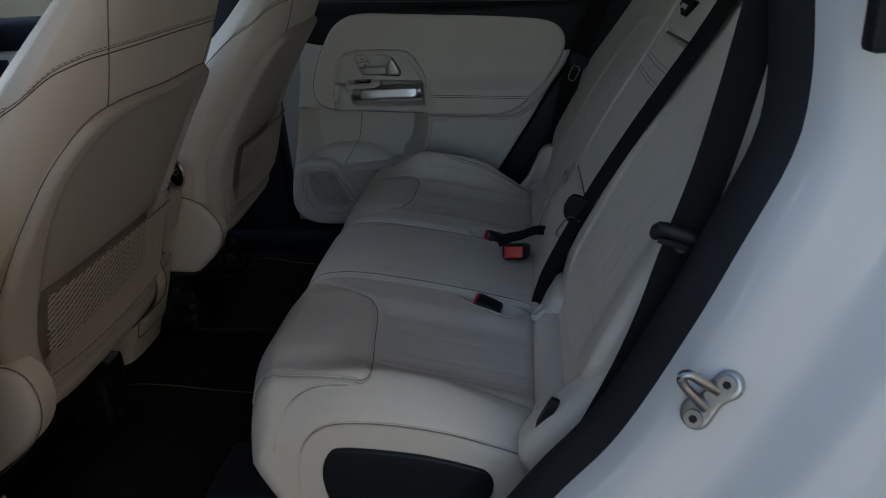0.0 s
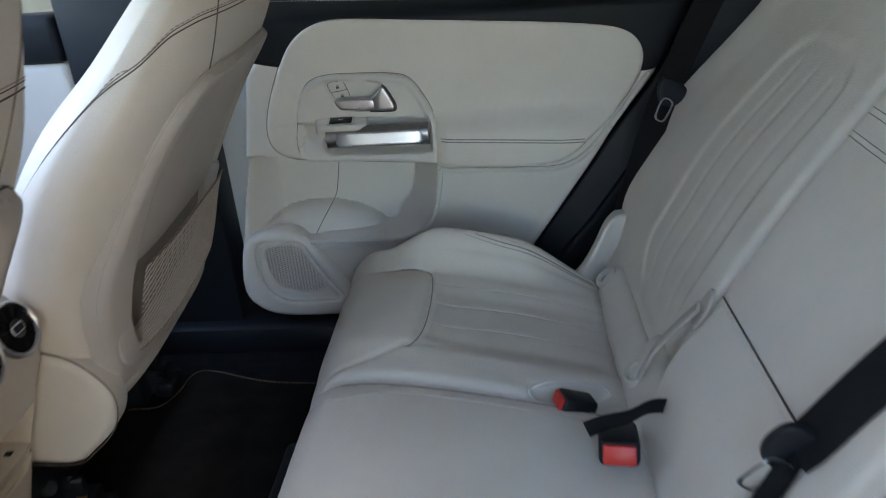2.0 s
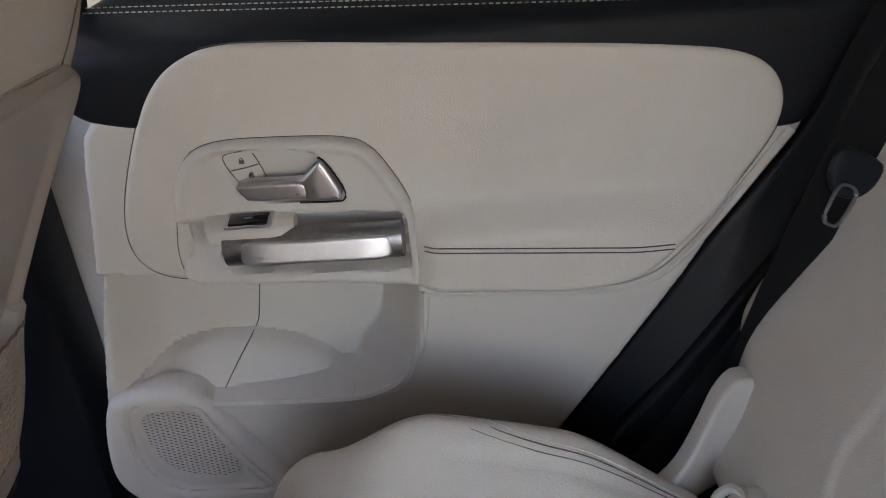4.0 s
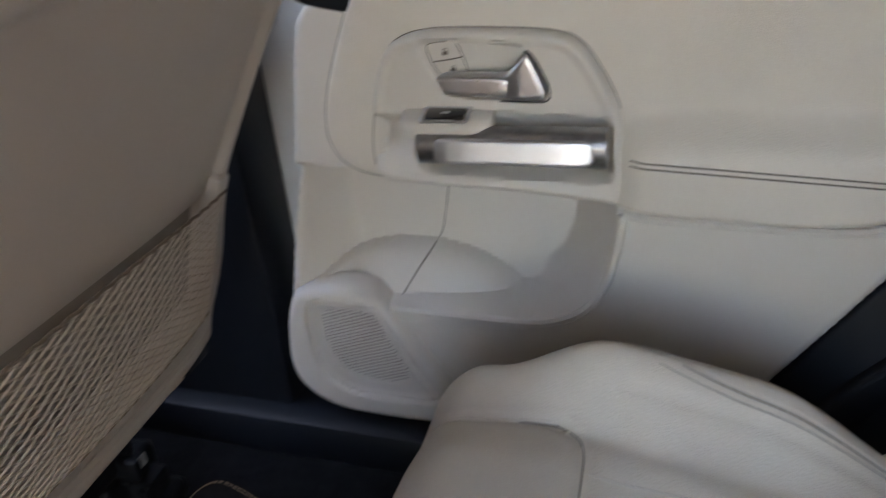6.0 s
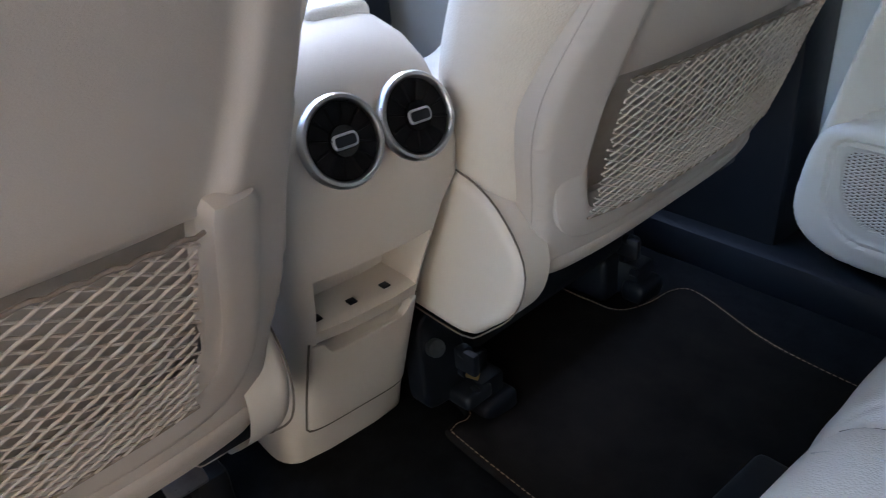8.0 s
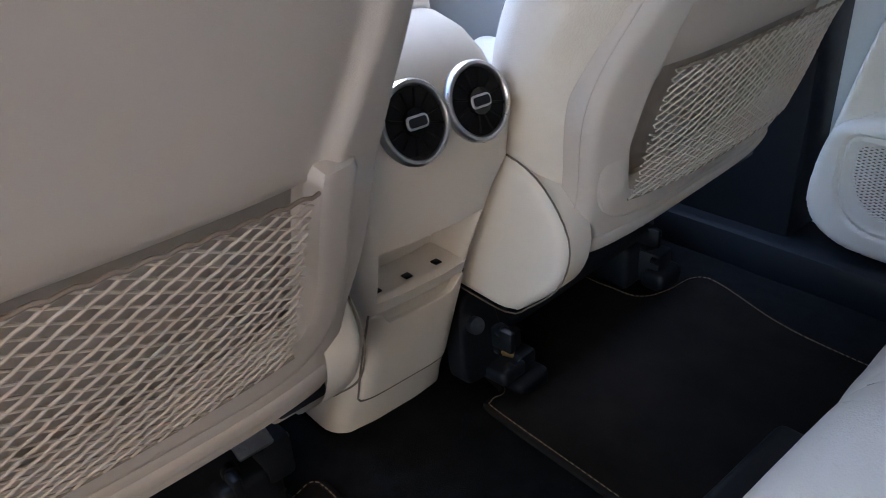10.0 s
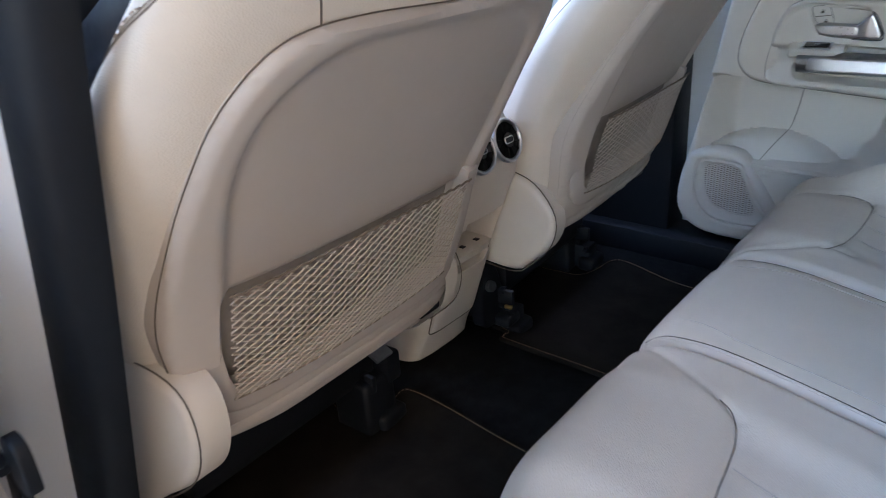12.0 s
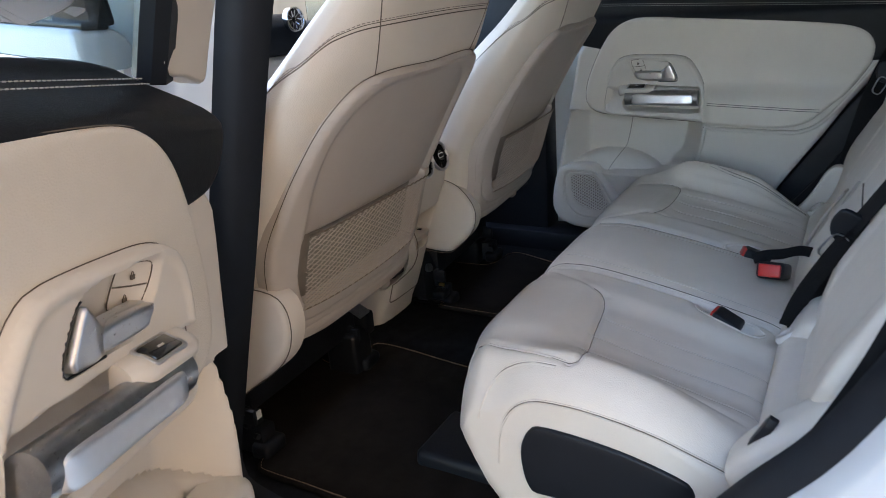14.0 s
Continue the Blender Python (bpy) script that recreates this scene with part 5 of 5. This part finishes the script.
def roll_cover(side):
    """Padded roll with two anchor openings between cushion and backrest."""
    bm = bmesh.new()
    rings = []
    for k in range(41):
        f = k / 40
        v = .205 + .35 * f
        e = min(1, min(f, 1 - f) / .06)
        r = .050 * (.75 + .25 * math.sqrt(max(0, 1 - (1 - e) ** 2)))
        r -= .0015 * (math.exp(-((f - .33) / .012) ** 2) + math.exp(-((f - .66) / .012) ** 2))
        rings.append([(.092 + r * math.cos(a) * .95, side * v, .612 + r * math.sin(a) * 1.25) for a in (2 * math.pi * j / 28 for j in range(28))])
    skin(bm, rings)
    bmesh.ops.recalc_face_normals(bm, faces=bm.faces)
    c = part("anchor_roll", bm, LEATHER, BENCH, "cream leather roll with two anchor openings")
    for v in (.224, .537):
        nn = Vector((-.60, -.10 * side, .78)).normalized()
        p0 = Vector((.064, side * v, .652))
        part("anchor_frame", disc_ring(bmesh.new(), p0, nn, .013, .024, .010, 28), PLASTIC, c, "cream anchor surround")
        part("anchor_hole", disc(bmesh.new(), p0 - nn * .002, nn, .0135, .004, 20), BLACK, c)
    return c


roll_cover(-1)
roll_cover(1)
part("filler_strip", pad(-.268, .268, -.01, .12, lambda u, s, h: on_back(u, s - .05, h), lambda u, s: .028, .05, r=.025, corner=.02, nu=30, nv=16), LEATHER, BENCH)


def tongue(parent, p, along, across, size=1.0):
    """A belt tongue: dark plastic head and a bright slotted blade."""
    al, ac = Vector(along).normalized(), Vector(across).normalized()
    nn = al.cross(ac)

    def to(a, b, h):
        return Vector(p) + ac * a * size + al * b * size + nn * h
    o = round_outline([(-.030, -.012), (-.028, .012), (-.012, .030), (.012, .030), (.028, .012), (.030, -.012), (.018, -.020), (-.018, -.020)], .006)
    head = part("tongue_head", dome(o, to, .004, None, None, 3, .008), BLACK, parent, "black belt tongue head")
    bm = bmesh.new()
    tube(bm, [to(a, b, .001) for a, b in round_outline([(-.011, .022), (-.011, .058), (-.007, .064), (.007, .064), (.011, .058), (.011, .022)], .004)], .0028, 6, True, flat=.6)
    part("tongue_blade", bm, STEEL, head, "bright steel tongue loop")


def buckle(p, along, across, label, body=.052, size=1.0):
    c = thing("belt_buckle", label, "belt buckle", p, group="belt buckles")
    al, ac = Vector(along).normalized(), Vector(across).normalized()
    nn = al.cross(ac)
    m = Matrix((( *ac, 0), (*al, 0), (*nn, 0), (0, 0, 0, 1))).transposed()
    m.translation = Vector(p)
    m = m @ Matrix.Scale(size, 4)
    part("buckle_body", boxed((-.018, -body, -.012), (.018, .004, .012), .006, 3, m), BLACK, c)
    part("release_button", boxed((-.0145, -.006, -.0095), (.0145, .0075, .0085), .0025, 2, m), RED, c, "red release button")
    return c


buckle((-.066, -.184, .657), (-.80, .20, .34), (.22, .95, .05), "black belt buckle with red button sunk in the cushion", .046, 1.1)
buckle((.004, .020, .676), (-.12, -.90, .36), (.97, -.14, .05), "black belt buckle with red button lying on the middle cushion", .058, 1.5)
buckle((-.060, .150, .662), (-.80, -.25, .38), (-.25, .93, -.10), "black belt buckle with red button between the cushions", .05, 1.1)
w2 = thing("buckle_strap", "short black strap holding the middle buckle", "belt strap", (.06, .08, .65))
bm = bmesh.new()
ribbon(bm, smooth_line([(-.034, .060, .682), (-.008, .060, .694), (.020, .064, .698), (.052, .078, .704), (.075, .085, .700)], .006), (.5, .2, .8), .022)
part("strap", bm, BELT, w2)

# middle belt
mb = thing("middle_seat_belt", "black seat belt with tongue hanging across the middle backrest", "seat belt", (.06, -.17, .64))
up = Vector((.30, -.075, .50)).normalized()
wd = Vector((-.276, .95, .14)).normalized()
bm = bmesh.new()
ribbon(bm, smooth_line([on_back(u, t, h) for u, t, h in ((-.162, .200, .043), (-.166, .22, .041), (-.174, .30, .038), (-.190, .40, .033), (-.213, .50, .027), (-.245, .60, .024), (-.33, .85, .03))], .02), wd, .047)
part("webbing", bm, BELT, mb)
bm = bmesh.new()
ribbon(bm, smooth_line([(.142, -.158, .832), (.112, -.172, .785), (.076, -.180, .715), (.056, -.176, .650)], .01), [(.86, .15, -.40)] * 40, .030)
ribbon(bm, smooth_line([(.146, -.155, .834), (.124, -.152, .79), (.094, -.162, .71), (.068, -.174, .645)], .01), (.6, .6, .1), .040)
part("lap_webbing", bm, BELT, mb)
tongue(mb, (.141, -.166, .842), (-.42, .16, -.60), (.80, .10, -.56), 1.15)

# near belt
nb = thing("near_seat_belt", "black seat belt running down beside the near backrest", "seat belt", (.17, -.54, .66))
bm = bmesh.new()
ribbon(bm, smooth_line([(.085, -.680, .640), (.140, -.681, .76), (.172, -.682, .838), (.196, -.683, .910), (.214, -.683, .975), (.228, -.683, 1.02), (.242, -.682, 1.065), (.257, -.681, 1.122), (.279, -.680, 1.226), (.293, -.678, 1.31), (.302, -.675, 1.42), (.30, -.67, 1.50)], .02), [(.90, -.20, -.30)] * 90, .041)
part("webbing", bm, BELT, nb)
bm = bmesh.new()
tube(bm, smooth_line([(.188, -.688, 1.010), (.193, -.696, 1.020), (.222, -.699, 1.011), (.250, -.697, .999), (.257, -.690, .991)], .006), .0066, 12, flat=1.3)
part("belt_guide", bm, BLACK, nb, "black rounded belt guide bar")
bm = bmesh.new()
tube(bm, smooth_line([(.192, -.688, 1.003), (.222, -.694, .996), (.252, -.688, .984)], .006), .0045, 8)
part("guide_lip", bm, BLACK, nb)
part("guide_button", disc(bmesh.new(), Vector((.220, -.686, .992)), Vector((-.3, -.9, .25)), .0075, .006, 18), BLACK, nb)

# far belt and pillar trim
ct = thing("pillar_trim", "black moulded pillar trim beside the far backrest", "pillar trim", (.1, .74, .5))
o = round_outline([(-.14, .44), (-.075, .60), (.05, .795), (.10, .875), (.185, 1.0), (.245, 1.14), (.33, 1.30), (.40, 1.48), (.62, 1.48), (.60, 1.0), (.45, .60), (.2, .42)], .02)
part("trim_panel", dome(o, lambda a, b, h: (a, .765 - h - .055 * smoothstep(.05, .25, a - (b - .8) * .62), b), .008, None, (.22, .85), 12, .05), BLACK, ct)
part("trim_step", dome(round_outline([(-.03, .56), (.06, .70), (.18, .88), (.23, .93), (.26, .90), (.20, .70), (.12, .55)], .012), lambda a, b, h: (a, .735 - h, b), .010, None, None, 5, .02), LEATHER_BLACK, ct)
fb = thing("far_seat_belt", "black seat belt with bright tongue parked on the far pillar", "seat belt", (.18, .66, .93))
bm = bmesh.new()
ribbon(bm, smooth_line([(.10, .690, .62), (.135, .672, .80), (.172, .648, .97), (.245, .655, 1.15), (.33, .69, 1.32), (.38, .70, 1.46)], .02), (.80, .05, -.45), .052)
part("webbing", bm, BELT, fb)
tongue(fb, (.186, .634, .992), (-.40, -.15, -.85), (.83, .05, -.45), .9)

# side bolster that closes the gap between near backrest and body
sb = part("side_bolster", pad(-.655, -.560, -.05, .215, lambda u, t, h: on_back(u, t, h), lambda u, t: .062 - .055 * smoothstep(-.02, .20, t), .10, r=.035, corner=.035, nu=20, nv=40), LEATHER, BENCH)
part("bolster_slot", dome(round_outline([(-.615, .065), (-.623, .078), (-.631, .065), (-.627, .005), (-.619, .005)], .006), lambda a, b, h: on_back(a, b, .056 + h), .001, None, None, 2, .012), BLACK, sb)
part("side_cover", dome(round_outline([(-.006, .612), (.028, .652), (.052, .690), (.070, .725), (.092, .745), (.114, .743), (.120, .725), (.112, .700), (.098, .650), (.09, .60), (.03, .595)], .008), lambda a, b, h: (a, .585 + .045 * smoothstep(.0, .10, a) - h, b), .008, None, None, 4, .03), PLASTIC, BENCH, "cream plastic side cover")

# label on the middle backrest
lb = thing("fabric_label", "dark folded fabric label at the top of the middle backrest", "label", on_back(0, .63, .03))
o = round_outline([(-.034, .622), (0, .622), (.060, .618), (.066, .606), (.040, .598), (.012, .590), (-.010, .600)], .006)
part("label_cloth", dome(o, lambda a, b, h: on_back(a, b, .018 + h), .001, None, (.015, .610), 4, .012), LABEL_DARK, lb)
for k in range(3):
    part("print_bar", boxed((-.004 + .018 * k, .601 + .002 * (k % 2), 0), (.008 + .018 * k, .611, .001), 0, 1, Matrix((( 0, SA, -CA_, on_back(0, 0, .0185)[0]), (1, 0, 0, 0), (0, CA_, SA, on_back(0, 0, .0185)[2]), (0, 0, 0, 1)))), LABEL_PRINT, lb, "pale printed bar")

# cross seams and pull loop of the middle backrest
bm = bmesh.new()
for s0, half in ((.499, .135), (.491, .135), (.466, .138), (.459, .138)):
    tube(bm, [on_back(-half + 2 * half * k / 40, s0 - .003 * math.sin(math.pi * k / 40), back_height(s0 - .003 * math.sin(math.pi * k / 40)) + .0002) for k in range(41)], .00065, 5)
part("cross_seam", bm, THREAD_GREY, BACK_MID, "grey sewn cross seams")
# dark tube: the slot's shade put in as colour
bm = bmesh.new()
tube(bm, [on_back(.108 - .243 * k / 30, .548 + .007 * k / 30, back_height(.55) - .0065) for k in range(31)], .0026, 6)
part("slot_shade_line", bm, SEAM, BACK_MID, "brown line painting the shade in the strap slot")
for s in (-1, 1):
    bm = bmesh.new()
    tube(bm, [on_back(s * .138, .458 + .085 * k / 12, back_height(.458 + .085 * k / 12) + .0004) for k in range(13)], .0008, 5)
    part("side_seam", bm, FLUTE, BACK_MID)
part("lower_pad", pad(-.148, .140, -.03, .208, on_back, lambda u, s: .030 + .014 * smoothstep(.0, .10, s) - .012 * smoothstep(.12, .20, s), .06, r=.016, corner=.02, nu=40, nv=30), LEATHER, BACK_MID, "padded cream lower flap")
# shade of the crease above the flap, painted as a dark line
bm = bmesh.new()
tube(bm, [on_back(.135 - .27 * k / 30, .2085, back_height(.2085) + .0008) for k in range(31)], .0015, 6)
part("flap_shade_line", bm, SEAM, BACK_MID, "dark line painting the shade of the crease over the lower flap")
o = round_outline([(.118, .150), (.122, .185), (.138, .205), (.148, .195), (.147, .165), (.135, .145)], .005)
part("pull_loop", dome(o, lambda a, b, h: on_back(a + .020, b, back_height(.17) + .014 + h), .003, lambda a, b: -.006, None, 3, .01), VINYL, BACK_MID, "cream pull loop opening")

bm = bmesh.new()
ribbon(bm, smooth_line([on_back(.146, .178, .046), on_back(.162, .13, .048), on_back(.180, .08, .046), on_back(.186, .02, .040)], .008), (.3, .9, .1), .020, .003)
part("pull_strap", bm, VINYL, BACK_MID, "cream pull strap")

# ridged rail covers in front of the bench
for y0, y1, x0 in ((-.51, -.345, -.565), (.145, .345, -.565)):
    rt = part("rail_cover", boxed((x0, y0, .385), (x0 + .20, y1, .428), .014, 3), BLACK, BENCH, "black ridged rail cover")
    for k in range(4):
        y = y0 + .014 + (y1 - y0 - .024) / 4 * k
        part("ridge", dome(round_outline([(x0 + .012, y), (x0 + .012, y + .026), (x0 + .05, y + .030), (x0 + .13, y + .028), (x0 + .13, y), (x0 + .05, y - .002)], .006), lambda a, b, h: (a, b, .427 + h), .008, None, None, 4, .004), BLACK, rt)

# door striker on the painted frame
st = thing("door_striker", "steel door striker bolted to the white frame", "door striker", (.236, -.81, .866))
SM = look((.236, -.812, .866), (-.1, -1.455, 1.125))
part("striker_plate", dome(soften(round_outline([(-.030, .020), (-.024, .034), (-.008, .036), (.004, .022), (.012, .004), (.028, -.008), (.030, -.026), (.018, -.038), (.002, -.034), (-.006, -.016), (-.014, .000), (-.026, .008)], .004), 2), lambda a, b, h: SM @ Vector((a, b, -h - .004)), .003, None, None, 4, .012), STEEL, st)
bm = bmesh.new()
tube(bm, smooth_line([SM @ Vector(q) for q in ((-.006, .012, -.004), (.008, .020, -.016), (.022, .027, -.025), (.029, .023, -.026), (.027, .014, -.022), (.016, .002, -.014), (.004, -.010, -.004))], .003), .0056, 10)
part("striker_loop", bm, STEEL, st)
for q in ((-.014, .022), (.014, -.024)):
    sc = part("striker_screw", disc(bmesh.new(), SM @ Vector((*q, -.005)), SM.to_3x3() @ Vector((0, 0, -1)), .0105, .004, 24), STEEL, st)
    part("screw_socket", disc(bmesh.new(), SM @ Vector((*q, -.0085)), SM.to_3x3() @ Vector((0, 0, -1)), .0048, .0012, 6), BLACK, sc)

# ---- front of the cabin ----
dash = thing("dashboard", "cream and black dashboard with round chrome vents", "dashboard", (-1.8, 0, .8))
part("dash_top", boxed((-2.15, -.72, 1.08), (-1.66, .72, 1.22), .05, 4), LEATHER_BLACK, dash)
part("binnacle", boxed((-1.82, -.64, 1.16), (-1.52, -.10, 1.305), .05, 4), LEATHER_BLACK, dash, "black instrument hood")
part("dash_face", boxed((-2.10, -.72, .93), (-1.69, .72, 1.085), .04, 4), PLASTIC, dash)
part("dash_lower", boxed((-2.12, -.72, .42), (-1.72, .72, .935), .04, 4), BLACK, dash, "black lower dashboard")
for y in (-.02, .075, .17, .60):
    z = 1.145 if y < .5 else 1.20
    n0 = Vector((1, -.1, .1)).normalized()
    v = part("dash_vent", disc_ring(bmesh.new(), (-1.655, y, z), n0, .034, .045, .02, 32), CHROME, dash, "chrome ring of a round dash vent")
    part("dash_vent_bowl", disc(bmesh.new(), Vector((-1.66, y, z)), n0, .035, .008), GLOSS_BLACK, v)
    for k in range(10):
        a = 2 * math.pi * k / 10
        bm = bmesh.new()
        tube(bm, [(-1.648, y + .010 * math.cos(a), z + .010 * math.sin(a)), (-1.645, y + .032 * math.cos(a), z + .032 * math.sin(a))], .002, 4)
        part("vane", bm, CHROME, v)
part("climate_strip", boxed((-1.70, -.06, 1.03), (-1.675, .16, 1.075), .008, 2), GLOSS_BLACK, dash, "black climate control strip")
for k in range(6):
    part("climate_key", boxed((-1.677, -.05 + .033 * k, 1.038), (-1.668, -.022 + .033 * k, 1.056), .003, 2), SATIN, dash)
wheel = thing("steering_wheel", "dark leather steering wheel with silver spokes", "steering wheel", (-1.35, -.37, 1.02))
WM = look((-1.33, -.37, 1.04), (-.33, -.37, 1.50))
bm = bmesh.new()
tube(bm, [WM @ Vector((.185 * math.cos(a), .185 * math.sin(a), 0)) for a in (2 * math.pi * k / 60 for k in range(60))], .017, 12, True)
part("rim", bm, LEATHER_BLACK, wheel)
part("hub", boxed((-.07, -.06, -.04), (.07, .06, .02), .025, 3, WM), BLACK, wheel)
for a in (0, math.pi, -math.pi / 2):
    bm = bmesh.new()
    tube(bm, [WM @ Vector((.05 * math.cos(a), .05 * math.sin(a), 0)), WM @ Vector((.175 * math.cos(a), .175 * math.sin(a), 0))], .013, 8, flat=.5)
    part("spoke", bm, SATIN, wheel)
part("column", boxed((-.05, -.05, -.32), (.05, .05, -.03), .02, 2, WM), BLACK, wheel)

ff = thing("front_door_far", "closed far front door with cream panel and black belt-line", "car door", (-1.4, .78, .5))
part("panel", boxed((-1.95, .765, .45), (-1.035, .81, 1.09), .02, 3), PLASTIC, ff)
part("belt_trim", boxed((-1.95, .755, 1.085), (-1.035, .84, 1.185), .02, 3), LEATHER_BLACK, ff)
part("speaker_mesh", boxed((-1.86, .748, .96), (-1.64, .770, 1.06), .008, 2), BLACK, ff, "black meshed speaker panel")
part("silver_trim", boxed((-1.80, .742, .99), (-1.70, .752, 1.03), .004, 2), CHROME, ff)
part("window_pane", boxed((-1.75, .800, 1.18), (-1.03, .806, 1.47), .001, 1), GLASS, ff, "clear door glass")

fn = thing("front_door_near", "closed near front door, white outside with clear glass", "car door", (-1.4, -.86, .5))
part("outer_skin", boxed((-2.0, -.940, .36), (-.692, -.87, 1.258), .012, 3), PAINT, fn)
part("inner_panel", boxed((-1.95, -.858, .42), (-.905, -.775, 1.20), .02, 3), PLASTIC, fn, "cream inner door panel")
part("belt_moulding", boxed((-1.98, -.925, 1.256), (-.692, -.885, 1.268), .004, 2), GLOSS_BLACK, fn)
np_ = part("window_pane", boxed((-1.75, -.900, 1.262), (-.765, -.893, 1.49), .001, 1), GLASS, fn, "clear door glass")
np_.visible_shadow = False
part("pillar_cover", boxed((-.768, -.912, 1.262), (-.690, -.875, 1.50), .006, 2), GLOSS_BLACK, fn)
part("paper_sticker", boxed((-.940, -.8915, 1.278), (-.832, -.890, 1.42), 0, 1), PAPER, fn, "pale paper sheet behind the glass")

# airbag tag on the near front seat
TM = look((-.644, -.668, 1.141), (-.45, -1.4, 1.29)) @ Matrix.Rotation(radians(52), 4, "Z")
tg = thing("fabric_tag", "small black woven tag sewn into the seat side", "label", (-.70, -.66, 1.14))
part("tag_cloth", boxed((-.0065, -.018, -.0012), (.0065, .018, .0012), .001, 1, TM), LABEL_DARK, tg)

# door check strap in the pillar jamb
ck = thing("door_check", "black door check strap bolted into the white pillar jamb", "door check", (-.70, -.82, .81))
part("strap_plate", dome(soften(round_outline([(-.018, -.026), (.016, -.026), (.018, .020), (.006, .030), (-.018, .022)], .005), 3), lambda a, b, h: (-.682 + a, -.832 - h, .828 + b), .003, None, None, 3, .012), RUBBER, ck)
bm = bmesh.new()
tube(bm, smooth_line([(-.690, -.840, .826), (-.735, -.846, .800), (-.790, -.852, .758), (-.850, -.860, .712)], .006), .009, 8, flat=.6)
part("strap_arm", bm, BLACK, ck)
part("strap_roller", disc(bmesh.new(), (-.680, -.840, .842), (.3, -.8, .4), .007, .010, 16), BLACK, ck)
fc = bpy.data.curves.new("letters", "FONT")
fc.body, fc.size, fc.align_x, fc.align_y, fc.extrude = "AIRBAG", .0080, "CENTER", "CENTER", .0002
fo = bpy.data.objects.new("letters", fc)
scene.collection.objects.link(fo)
bpy.context.view_layer.update()
lm = bpy.data.meshes.new_from_object(fo)
bpy.data.objects.remove(fo)
bm = bmesh.new()
bm.from_mesh(lm)
bpy.data.meshes.remove(lm)
bm.transform(TM @ Matrix.Translation((0, 0, .0014)) @ Matrix.Rotation(radians(90), 4, "Z"))
part("tag_lettering", bm, LABEL_PRINT, tg, "pale woven lettering", smooth=False)
